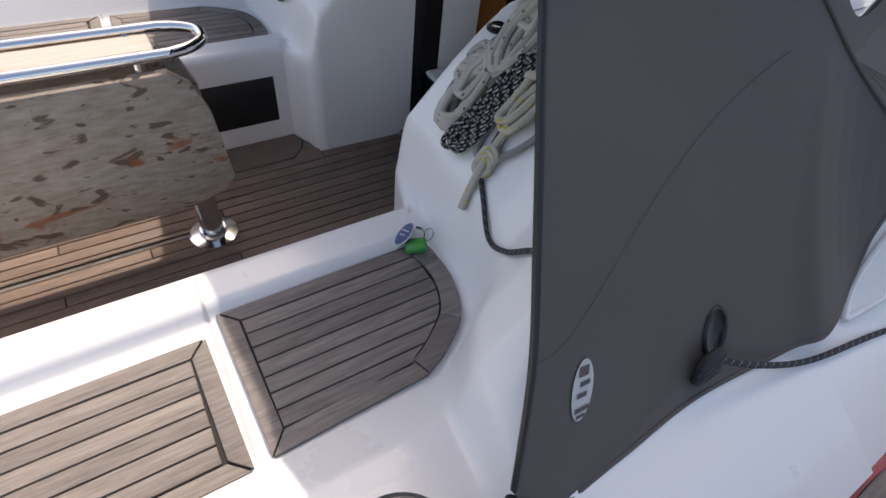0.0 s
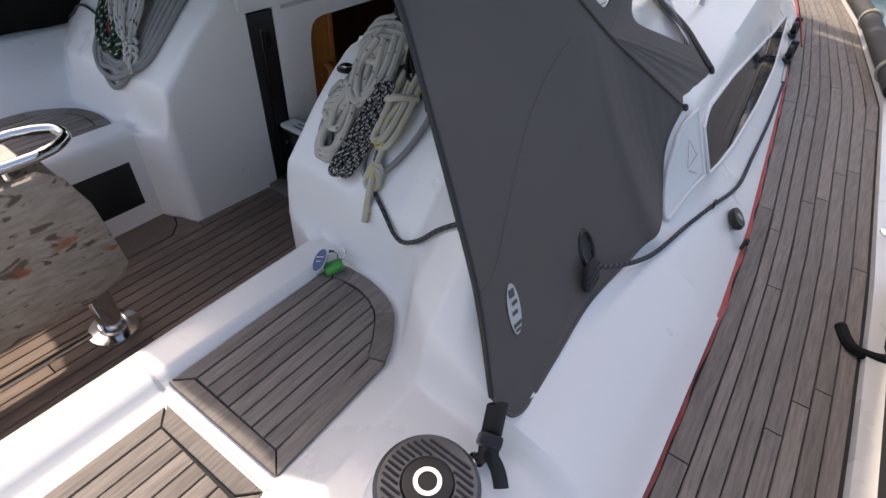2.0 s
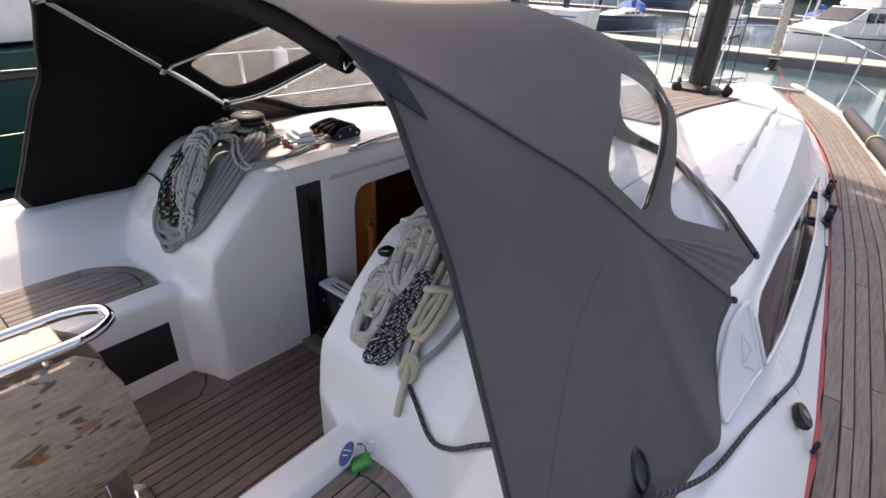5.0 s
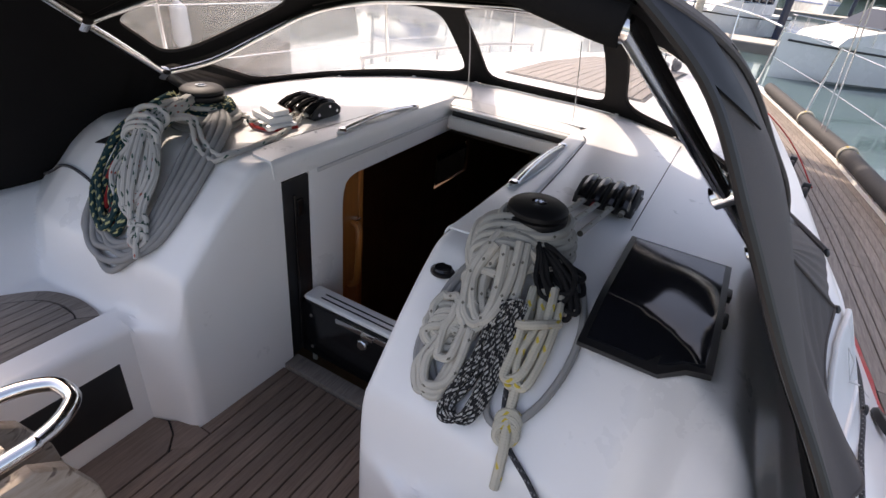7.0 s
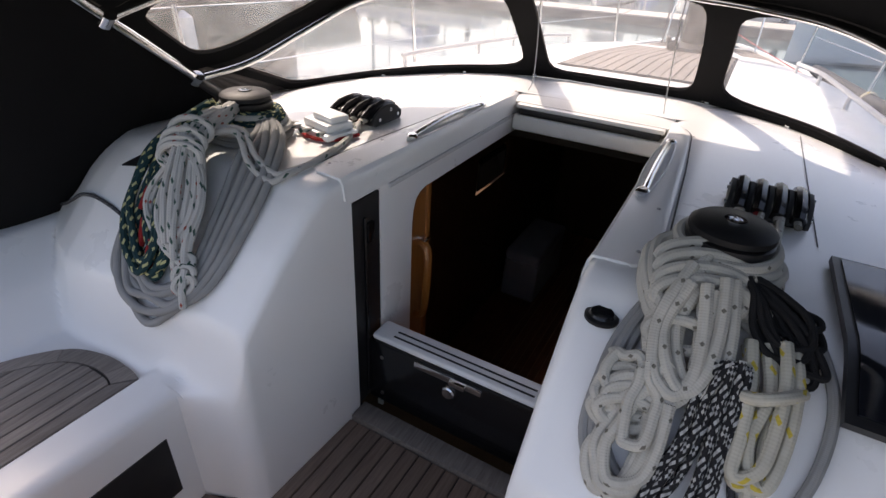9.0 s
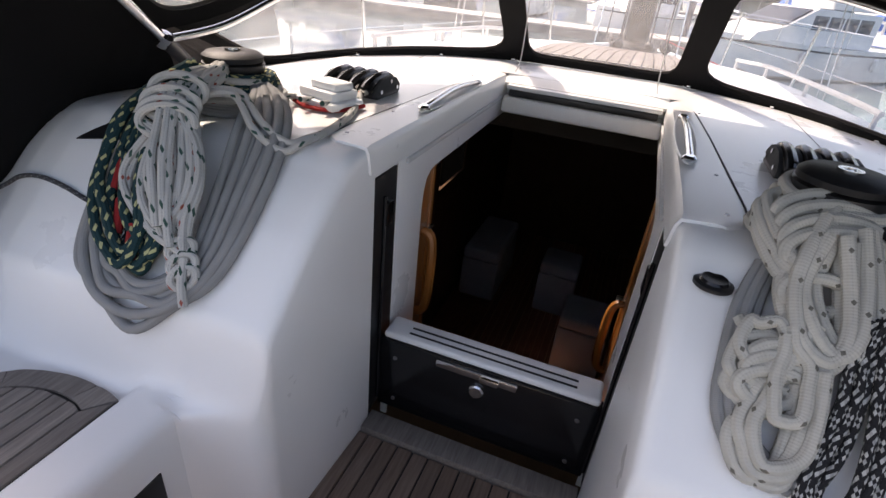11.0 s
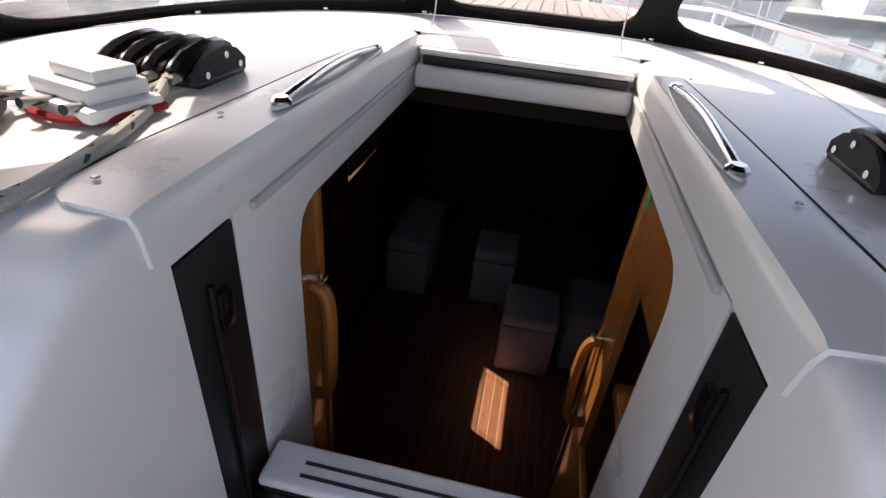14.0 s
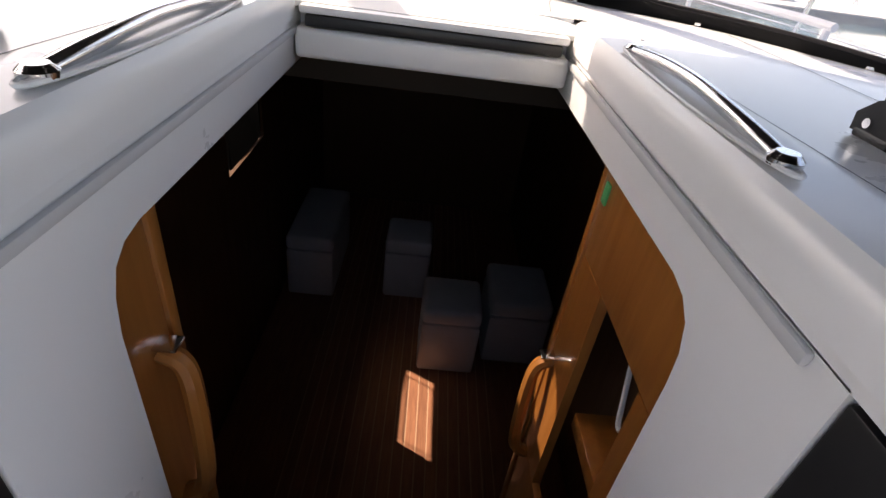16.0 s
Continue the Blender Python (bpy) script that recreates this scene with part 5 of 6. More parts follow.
# ---- deck gear round the companionway ----
def clutch_bank(x0, x1, y, z, levers, label, turn=0):
    w = thing("rope_clutch", label, "rope clutch", group="rope clutches")
    n = levers
    pitch = (x1 - x0) / n
    prof = [(-0.080, 0.0), (0.075, 0.0), (0.078, 0.020), (0.055, 0.040), (0.02, 0.050), (-0.03, 0.046), (-0.062, 0.030), (-0.078, 0.014)]
    m = Matrix(((0, 0, 1, 0), (1, 0, 0, 0), (0, 1, 0, 0), (0, 0, 0, 1)))
    part("base", box((x0 - 0.006, y - 0.07, z), (x1 + 0.006, y + 0.07, z + 0.012), 0.004), BLACK, w)
    for i in range(n + 1):
        xx = x0 + i * pitch
        part("cheek", prism(prof, xx - 0.005, xx + 0.005, m=Matrix.Translation((0, y, z + 0.006)) @ m, bev=0.002), RUBBER, w)
    for i in range(n):
        xx = x0 + (i + 0.5) * pitch
        lv = smooth_path([(xx, y - 0.088, z + 0.026), (xx, y - 0.066, z + 0.038), (xx, y - 0.02, z + 0.048), (xx, y + 0.03, z + 0.050), (xx, y + 0.06, z + 0.040)], 4)
        lever = part("lever", tube(lv, 0.0135, 8, flat=1.2), BLACKG, w, "glossy black lever")
        part("rope_end", tube([(xx, y - 0.11, z + 0.02), (xx, y - 0.06, z + 0.022)], 0.008, 8), R_WHITE if i != 1 else R_RED, w)
    for xx in (x0 - 0.006, x1 + 0.006):
        for dy, dz in ((-0.05, 0.02), (0.05, 0.02), (0.01, 0.042)):
            part("bolt", lathe([(0.006, -0.004), (0.006, 0.004)], 10, m=pose(xx, y + dy, z + dz, 0, 90, 0)), STEEL, w)
    return w


zr = roof_height(0.6, 0.4)
clutch_bank(-0.665, -0.495, 0.43, zr, 4, "black four-lever rope clutch on the coachroof")
clutch_bank(0.520, 0.680, 0.42, zr, 4, "black rope clutch with ropes led aft")
for k in range(3):
    x = 0.548 + 0.04 * k
    tagged(obj("halyard", tube(smooth_path([(x, 0.34, zr + 0.022), (x - 0.01, 0.22, zr + 0.03), (x - 0.02, 0.09, zr + 0.04)], 5), 0.008, 8), R_WHITE), "cream halyard between clutch and winch", "rope")
for k in range(4):
    x = -0.645 + 0.042 * k
    tagged(obj("halyard", tube(smooth_path([(x, 0.33, zr + 0.02), (x - 0.01, 0.24, zr + 0.012), (x - 0.02 * (3 - k), 0.13, zr + 0.03)], 5), 0.007, 8), R_WFLECK), "flecked halyard between clutch and winch", "rope")
# stacked white plastic boxes
st = thing("plastic_box", "stack of white plastic boxes on a red line", "box")
for k, (a, b, hz) in enumerate(((0.085, 0.055, 0.018), (0.06, 0.045, 0.022), (0.045, 0.032, 0.018))):
    z0 = zr + 0.008 + (0, 0.018, 0.040)[k]
    part("tray" if k < 2 else "lid", box((-a, -b, 0), (a, b, hz), 0.004, m=pose(-0.565 + 0.008 * k, 0.215 + 0.004 * k, z0, 0, 0, -14)), GEL, st)
part("cord", tube(smooth_path([(-0.66, 0.20, zr + 0.01), (-0.58, 0.15, zr + 0.01), (-0.50, 0.16, zr + 0.01), (-0.47, 0.25, zr + 0.01)], 5), 0.006, 6), R_RED, st)

# flush hatch of dark acrylic on the starboard shoulder
hatchw = thing("deck_hatch", "dark tinted acrylic deck hatch in a black frame", "hatch")
for nm, x0, x1, y0, y1, d0, mt in (("frame", 0.714, 0.950, -0.218, 0.212, 0.006, BLACK), ("pane", 0.728, 0.936, -0.203, 0.197, 0.010, ACRYL)):
    bm = grid(lambda u, v: Vector((u, v, max(0.8125 - 0.045 * max(0, (-0.09 - v)) / 0.13, skin(u, v)) + d0)), frange(x0, x1, 6), frange(y0, y1, 12))
    part(nm, thicken(bm, -0.014), mt, hatchw)
for y in (0.10, -0.10):
    part("latch", lathe([(0.016, 0), (0.014, 0.004)], 18, m=pose(0.79, y, 0.824)), BLACK, hatchw)
for y in (-0.01, 0.10):
    part("hinge", box((0.940, y - 0.02, 0.80), (0.962, y + 0.02, 0.826), 0.004), BLACK, hatchw)
pl = thing("deck_plug", "round black deck plug with a slotted cap", "deck plug")
part("ring", lathe([(0.030, 0), (0.030, 0.006), (0.024, 0.009)], 24, m=pose(0.368, -0.147, skin(0.368, -0.147) - 0.001)), BLACK, pl)
part("cap", lathe([(0.023, 0.008), (0.020, 0.012), (0.006, 0.010)], 20, m=pose(0.368, -0.147, skin(0.368, -0.147))), BLACKG, pl)
for sg in (1, -1):
    bm = grid(lambda s, y: Vector((sg * (0.700 + 0.003 * s), y, roof_height(0.70, y) + 0.0015)), [0, 1], frange(0.28, 1.2, 12))
    tagged(obj("roof_joint_%s" % ("starboard" if sg > 0 else "port"), bm, RUBBER), "fine dark joint in the coachroof", "joint", kind="structure")
# black sheet laid on the moulding stands for the dark in a slot
def slot(u, v):
    q = Vector((-0.83, -0.09)).lerp(Vector((-0.80, -0.17)), v).lerp(Vector((-0.94, -0.195)), u)
    return Vector((q.x, q.y, skin(q.x, q.y) + 0.005))
tagged(obj("slot_dark_port", thicken(grid(slot, frange(0, 1, 12), frange(0, 1, 6)), 0.003), BLACK), "flat black sheet for the dark of a slot beside the winch", "panel", kind="structure")


# ---- starboard coaming ----
w = thing("primary_winch", "large grey alloy sheet winch with a ribbed top", "winch", at=pose(1.24, -0.87, 0.448) @ Matrix.Scale(0.92, 4))
part("base", lathe([(0.125, -0.01), (0.120, 0.012), (0.092, 0.03)], 40), GEL, w)
part("drum", lathe([(0.088, 0.02), (0.074, 0.045), (0.072, 0.075), (0.086, 0.092)], 40), ALU, w)
tp = part("top", lathe([(0.090, 0.092), (0.094, 0.098), (0.094, 0.112), (0.086, 0.119), (0.048, 0.121), (0.044, 0.117)], 48), DALU, w)
for k in range(13):
    yy = -0.066 + 0.011 * k
    half = math.sqrt(max(0.080 ** 2 - yy ** 2, 0))
    inner = math.sqrt(max(0.050 ** 2 - yy ** 2, 0))
    for s in (1, -1):
        if half - inner > 0.006:
            part("rib", box((min(s * inner, s * half), yy - 0.0028, 0.119), (max(s * inner, s * half), yy + 0.0028, 0.1235), 0.002, 1), RUBBER, tp)
part("hub", lathe([(0.046, 0.116), (0.044, 0.124), (0.026, 0.126)], 36), BLACK, w)
part("socket", lathe([(0.026, 0.124), (0.025, 0.129), (0.017, 0.129), (0.015, 0.105)], 24), STEEL, w)
s = thing("hood_strap", "black webbing strap with a plastic buckle and steel eye", "strap")
part("webbing", tube(smooth_path([(1.262, -0.705, 0.600), (1.268, -0.72, 0.555), (1.275, -0.735, 0.51), (1.283, -0.745, 0.485)], 4), 0.020, 8, flat=0.25), BLACK, s)
part("buckle", box((-0.020, -0.012, -0.026), (0.020, 0.012, 0.026), 0.005, m=pose(1.272, -0.732, 0.525, 25, 10, 20)), BLACK, s)
part("tail", tube(smooth_path([(1.275, -0.74, 0.51), (1.305, -0.75, 0.49), (1.325, -0.765, 0.47)], 4), 0.014, 8, flat=0.25), BLACK, s)
part("eye", lathe([(0.016, 0), (0.016, 0.004), (0.008, 0.006)], 16, m=pose(1.262, -0.75, 0.468)), STEEL, s)
# keys on the seat
kf = thing("key_ring", "blue oval key fob with a green float on a steel ring", "keys")
BLUE = mat("blue_plastic", (0.012, 0.05, 0.17), 0.35, var=0.2)
GREEN = mat("green_plastic", (0.03, 0.30, 0.05), 0.45, var=0.3)
part("fob", lathe([(0.0, 0), (0.026, 0.0), (0.027, 0.003), (0.026, 0.006), (0.0, 0.006)], 28, m=Matrix.Translation((0.593, -0.512, 0.398)) @ pose(0, 0, 0, 38, -18, 0) @ Matrix.Diagonal((0.85, 1.25, 1, 1))), BLUE, kf)
part("fob_rim", tube([Matrix.Translation((0.593, -0.512, 0.398)) @ pose(0, 0, 0, 38, -18, 0) @ Vector((0.0225 * math.cos(a), 0.033 * math.sin(a), 0.004)) for a in [2 * math.pi * k / 28 for k in range(28)]], 0.0022, 6, closed=True), GREYL, kf)
for k in range(2):
    part("fob_mark", box((-0.012, -0.004 + 0.012 * k, 0.006), (0.012, -0.001 + 0.012 * k, 0.0072), m=Matrix.Translation((0.593, -0.512, 0.398)) @ pose(0, 0, 0, 38, -18, 20)), GREYL, kf)
part("float", box((-0.020, -0.026, -0.010), (0.020, 0.026, 0.010), 0.007, 3, m=pose(0.628, -0.500, 0.388, 15, 0, -30)), GREEN, kf)
part("ring", tube([(0.622 + 0.014 * math.cos(a), -0.462 + 0.010 * math.sin(a), 0.405 + 0.012 * math.sin(a)) for a in [2 * math.pi * k / 20 for k in range(20)]], 0.0016, 6, closed=True), STEEL, kf)
part("chain", tube(smooth_path([(0.598, -0.486, 0.418), (0.606, -0.476, 0.416), (0.614, -0.468, 0.410)], 4), 0.004, 6), STEEL, kf)

# control line through the hood, padeye, block and deck cars
fr = thing("fairlead", "grey turning block in the hood's rope hole", "block")
for k in range(3):
    part("sheave", tube([(1.245 + 0.004 * k, -0.285 + 0.022 * math.cos(a), 0.600 - 0.016 * k + 0.018 * math.sin(a)) for a in [2 * math.pi * j / 16 for j in range(16)]], 0.010, 8, closed=True), RUBBER, fr)
def on_side(x, y, d=0.006):
    return (x, y, skin(x, y) + d)
tagged(obj("control_line", tube(smooth_path([(1.252, -0.27, 0.60), (1.285, -0.18, 0.56), on_side(1.325, -0.03, 0.012), on_side(1.355, 0.18), on_side(1.385, 0.36), on_side(1.42, 0.62), on_side(1.415, 0.9), on_side(1.40, 1.4), on_side(1.365, 2.0)], 8), 0.0062, 8), R_DARK), "grey flecked control line led along the deck edge", "rope")
e = thing("deck_eye", "small black deck eye with the line knotted through", "deck eye")
part("ring", tube([(1.388, 0.37 + 0.012 * math.cos(a), skin(1.388, 0.37) + 0.012 + 0.012 * math.sin(a)) for a in [2 * math.pi * j / 14 for j in range(14)]], 0.005, 8, closed=True), BLACK, e)
b = thing("deck_block", "black oval turning block lying on the deck edge", "block")
part("cheek", lathe([(0.0, -0.010), (0.036, -0.010), (0.040, 0.0), (0.036, 0.010), (0.0, 0.010)], 24, m=Matrix.Translation((1.462, 0.43, skin(1.462, 0.43) + 0.022)) @ pose(0, 0, 0, 0, 35, 15) @ Matrix.Diagonal((0.7, 1.3, 1.1, 1))), BLACK, b)
part("sheave", lathe([(0.014, -0.013), (0.014, 0.013)], 16, m=Matrix.Translation((1.462, 0.43, skin(1.462, 0.43) + 0.022)) @ pose(0, 0, 0, 0, 35, 15)), ALU, b)
p = thing("pad_eye", "small dark pad eye at the deck edge", "pad eye")
part("bow", tube(smooth_path([(1.512, 0.36, 0.375), (1.514, 0.37, 0.398), (1.518, 0.385, 0.398), (1.520, 0.395, 0.375)], 4), 0.006, 8), RUBBER, p)
for yc in (2.25, 2.75):
    g = thing("genoa_car", "black genoa car with twin sheaves on a deck track", "block", group="genoa cars")
    xx = deck_in(yc) - 0.015
    part("slider", box((xx - 0.025, yc - 0.06, DECK_Z + 0.02), (xx + 0.025, yc + 0.06, DECK_Z + 0.045), 0.006), BLACK, g)
    for dy in (-0.03, 0.035):
        part("sheave", lathe([(0.030, -0.012), (0.034, 0.0), (0.030, 0.012)], 20, m=pose(xx, yc + dy, DECK_Z + 0.08, 0, 80, 0)), BLACK, g)
    part("strap", box((xx - 0.02, yc - 0.012, DECK_Z + 0.04), (xx + 0.02, yc + 0.012, DECK_Z + 0.13), 0.005), BLACK, g)
tagged(obj("genoa_track", tube([(deck_in(y) - 0.015, y, DECK_Z + 0.014) for y in frange(1.9, 3.2, 12)], 0.012, 6), ALU), "grey alloy genoa track", "track")

# long dark side window and the pale end panel aft of it
sw = thing("side_window", "long dark tinted coachroof window", "window")
def win_fn(y, v, d):
    low = lerp([0.44, 0.76, 1.3, 1.97, 2.93], [0.880, 0.902, 0.925, 0.942, 0.944], y)
    high = lerp([0.44, 0.50, 0.94, 1.97, 2.93], [0.836, 0.826, 0.837, 0.877, 0.930], y)
    x = deck_in(y) * (low + (high - low) * v)
    return Vector((x, y, roof_height(x, y))) + Vector((0.8, 0, 0.6)) * d
part("pane", grid(lambda y, v: win_fn(y, v, 0.005), frange(0.44, 2.9, 60), frange(0, 1, 10)), ACRYL, sw)
ed = [win_fn(y, 0, 0.004) for y in frange(0.43, 2.93, 50)] + [win_fn(y, 1, 0.004) for y in frange(2.93, 0.43, 50)]
part("frame", tube(ed, 0.007, 6, closed=True), GEL, sw)
# unseen pane over the added sun opening; it casts no shadow
pw = thing("side_window", "unseen clear window added in the port coachroof side", "window")
pane = part("pane", grid(lambda y, v: Vector((-1, 1, 1)) * win_fn(y, v, 0.005), frange(2.0, 2.9, 20), [-0.4, 0, 0.5, 1, 1.4]), VINYL, pw)
pane.visible_shadow = False
ep = thing("end_panel", "pale rounded end panel with a small sailing boat mark", "panel")
def ep_fn(u, v):
    a = Vector((1.299, 0.139)).lerp(Vector((1.322, 0.357)), u)
    b = Vector((1.216, 0.240)).lerp(Vector((1.232, 0.365)), u)
    k = (1 - u) ** 4 * v ** 4
    q = a.lerp(b, v) + Vector((0.012, 0.03)) * k
    return Vector((q.x + 0.006, q.y, roof_height(q.x, q.y) + 0.008))
rim = [ep_fn(k, 0) for k in frange(0, 1, 10)] + [ep_fn(1, k) for k in frange(0, 1, 10)] + [ep_fn(k, 1) for k in frange(1, 0, 10)] + [ep_fn(0, k) for k in frange(1, 0, 10)]
part("rim", tube(rim, 0.007, 8, closed=True), GEL, ep, "raised white rim")
part("plate", thicken(grid(ep_fn, frange(0.05, 1, 8), frange(0.05, 0.95, 8)), 0.004), GRIP, ep)
part("mark_sail", tube([ep_fn(0.5, 0.4) + Vector((0.006, 0, 0.004)), ep_fn(0.55, 0.75) + Vector((0.006, 0, 0.004)), ep_fn(0.75, 0.42) + Vector((0.006, 0, 0.004)), ep_fn(0.5, 0.4) + Vector((0.006, 0, 0.004))], 0.0012, 4), GREYL, ep)
part("mark_bars", box((-0.012, -0.002, 0), (0.012, 0.004, 0.002), m=Matrix.Translation(ep_fn(0.6, 0.25) + Vector((0.006, 0, 0.006)))), GREYL, ep)

# coachroof hand rails, forward planking, mast
for sg in (1, -1):
    r = thing("roof_hand_rail", "low pale hand rail along the coachroof", "hand rail", group="roof hand rails")
    ys = frange(1.25, 3.3, 16)
    part("bar", tube([(sg * (0.98 - 0.10 * (y - 1.25)), y, roof_height(0.95 - 0.10 * (y - 1.25), y) + 0.055) for y in ys], 0.011, 8), GREYL, r)
    for y in (1.27, 1.95, 2.6, 3.28):
        x = 0.98 - 0.10 * (y - 1.25)
        part("foot", tube([(sg * x, y, roof_height(x, y) - 0.004), (sg * x, y, roof_height(x, y) + 0.055)], 0.010, 8), GREYL, r)
fp = tagged(obj("roof_planking", grid(lambda x, y: Vector((x, y, roof_height(abs(x), y) + 0.002)), frange(-0.42, 0.42, 8), frange(1.9, 4.0, 20)), CAULK), "grey teak planking on the coachroof before the hatch", "planking", kind="structure")
for k in range(14):
    x0 = -0.40 + 0.0575 * k
    bm = grid(lambda x, y: Vector((x, y, roof_height(abs(x), y) + 0.010)), [x0, x0 + 0.050], frange(1.92, 3.95, 12))
    obj("plank", thicken(bm, 0.006), TEAK, fp)
mast = thing("mast", "black carbon mast with halyards at its foot", "mast")
CARB = mat("black_mast", (0.014, 0.014, 0.015), 0.3, var=0.3)
part("tube", tube([(0.06, 3.95, 0.60), (0.06, 3.90, 14.0)], 0.085, 20, flat=1.4), CARB, mast)
part("collar", lathe([(0.20, 0), (0.19, 0.05), (0.13, 0.08)], 28, m=pose(0.06, 3.95, roof_height(0.06, 3.95))), BLACK, mast)
for k, (dx, dy) in enumerate(((0.22, 0.05), (-0.2, 0.1), (0.12, -0.22), (-0.12, -0.22), (0.26, -0.1))):
    part("foot_block", lathe([(0.03, -0.015), (0.045, 0), (0.03, 0.015)], 16, m=pose(0.06 + dx, 3.95 + dy, roof_height(0.1, 3.95) + 0.06, 0, 80, 30 * k)), BLACK, mast)
for k in range(6):
    a = k * 1.05
    part("halyard", tube([(0.06 + 0.24 * math.cos(a), 3.95 + 0.2 * math.sin(a), roof_height(0.1, 3.95) + 0.05), (0.06 + 0.10 * math.cos(a), 3.92 + 0.1 * math.sin(a), 12)], 0.006, 6), R_DARK, mast)
boom = thing("boom", "dark boom with its mainsail packed in a grey bag", "boom")
part("spar", tube([(0.06, 3.80, 1.95), (0.05, -0.45, 1.90)], 0.08, 14), CARB, boom)
part("sail_bag", grid(lambda a, y: Vector((0.05 + 0.17 * math.sin(a) * lerp([-0.4, 3.7], [0.7, 1], y), y, 2.36 + lerp([-0.4, 3.7], [0.34, 0.48], y) * math.cos(a))), [2 * math.pi * k / 20 for k in range(21)], frange(-0.40, 3.7, 16)), CANVAS, boom)

# fender tube along the rail, stanchions and lines
ft = thing("gunwale_fender", "long dark foam fender lashed along the rail", "fender")
pts = [(deck_out(y) + 0.03, y, DECK_Z + 0.075) for y in frange(2.05, 5.6, 24)]
part("tube", tube(pts, 0.052, 16), RUBBER, ft)
part("end_cap", lathe([(0.052, 0), (0.050, 0.03), (0.030, 0.05)], 18, m=Matrix.Translation(pts[0]) @ pose(0, 0, 0, 90)), BLACK, ft)
for yy in (2.28, 3.3, 4.3):
    for k in range(3):
        c0 = Vector((deck_out(yy) + 0.03, yy + 0.018 * k, DECK_Z + 0.075))
        part("lashing", tube([c0 + Vector((0.058 * math.cos(a), 0, 0.058 * math.sin(a))) for a in [2 * math.pi * j / 18 for j in range(18)]], 0.008, 6, closed=True), R_YEL, ft, "yellow lashing")
hf = thing("rail_fender", "thick dark foam fender resting on the rail", "fender")
part("body", lathe([(0.02, -0.72), (0.09, -0.70), (0.112, -0.64), (0.115, 0.60), (0.10, 0.68), (0.03, 0.71)], 28, m=pose(1.985, -0.19, 0.487, -90)), RUBBER, hf)
for yy in (-0.55, 0.12):
    part("band", tube([(1.985 + 0.118 * math.cos(a), yy, 0.487 + 0.118 * math.sin(a)) for a in [2 * math.pi * j / 24 for j in range(24)]], 0.010, 6, closed=True, flat=0.5), BLACK, hf)
for sg in (1, -1):
    tips = []
    for y in (-1.6, 0.75, 2.6, 4.4, 6.0):
        s = thing("stanchion", "polished steel stanchion on the rail", "stanchion", group="stanchions")
        x = sg * (deck_out(y) + 0.035)
        part("post", tube([(x, y, DECK_Z + 0.02), (x + sg * 0.05, y, DECK_Z + 0.65)], 0.0125, 10), STEEL, s)
        part("socket", lathe([(0.03, 0), (0.03, 0.008), (0.018, 0.015), (0.017, 0.07)], 16, m=pose(x, y, DECK_Z + 0.02)), STEEL, s)
        tips.append(Vector((x + sg * 0.05, y, DECK_Z + 0.64)))
    for dz in (0, -0.30):
        tagged(obj("guard_wire", tube([t + Vector((0, 0, dz)) for t in tips], 0.003, 6), STEEL), "thin steel guard wire between stanchions", "wire", "guard wires")
    pp = thing("bow_rail", "polished steel bow rail", "rail")
    part("hoop", tube(smooth_path([(sg * 1.02, 6.1, DECK_Z + 0.64), (sg * 0.75, 6.7, DECK_Z + 0.68), (sg * 0.35, 7.5, DECK_Z + 0.70), (0.0, 7.8, DECK_Z + 0.70)], 6), 0.0125, 8), STEEL, pp)
    part("post", tube([(sg * 0.55, 7.0, DECK_Z), (sg * 0.52, 7.1, DECK_Z + 0.69)], 0.0125, 8), STEEL, pp)
    for k, yy in enumerate((3.75, 3.85)):
        tagged(obj("shroud", tube([(sg * (deck_out(yy) + 0.01), yy, DECK_Z), (sg * 0.4, 3.95, 12.5)], 0.005, 6), STEEL), "steel shroud rising from the rail", "shroud", "shrouds")
fs = thing("forestay", "furled headsail on the forestay at the bow", "forestay")
part("sail_roll", tube([(0, 7.55, 0.75), (0, 4.4, 13)], 0.055, 12), R_WHITE, fs)
part("drum", lathe([(0.09, 0), (0.05, 0.03), (0.05, 0.12), (0.09, 0.15)], 20, m=pose(0, 7.62, 0.52)), BLACK, fs)
tagged(obj("furling_line", tube(smooth_path([(0.08, 7.6, 0.6), (0.62, 5.0, 0.62), (1.15, 3.0, 0.60), (1.36, 2.3, 0.46)], 6), 0.004, 6), R_RED), "thin red furling line led aft", "rope")
# rail base fittings and the bent dark hook on the starboard rail
bx = thing("rail_gate_base", "white rail fitting with a grey pad", "fitting")
part("body", box((1.868, 1.35, DECK_Z + 0.018), (1.925, 1.75, DECK_Z + 0.05), 0.012, 3), GEL, bx)
part("pad", box((1.88, 1.5, DECK_Z + 0.05), (1.915, 1.68, DECK_Z + 0.054), 0.004), GREYL, bx)
tagged(obj("mooring_hook", tube(smooth_path([(1.80, 0.20, DECK_Z + 0.012), (1.84, 0.13, DECK_Z + 0.012), (1.93, 0.15, DECK_Z + 0.03), (2.02, 0.30, DECK_Z + 0.10), (2.1, 0.5, DECK_Z + 0.12)], 6), 0.014, 8), R_BLACK), "stiff black mooring line bent over the rail", "rope")


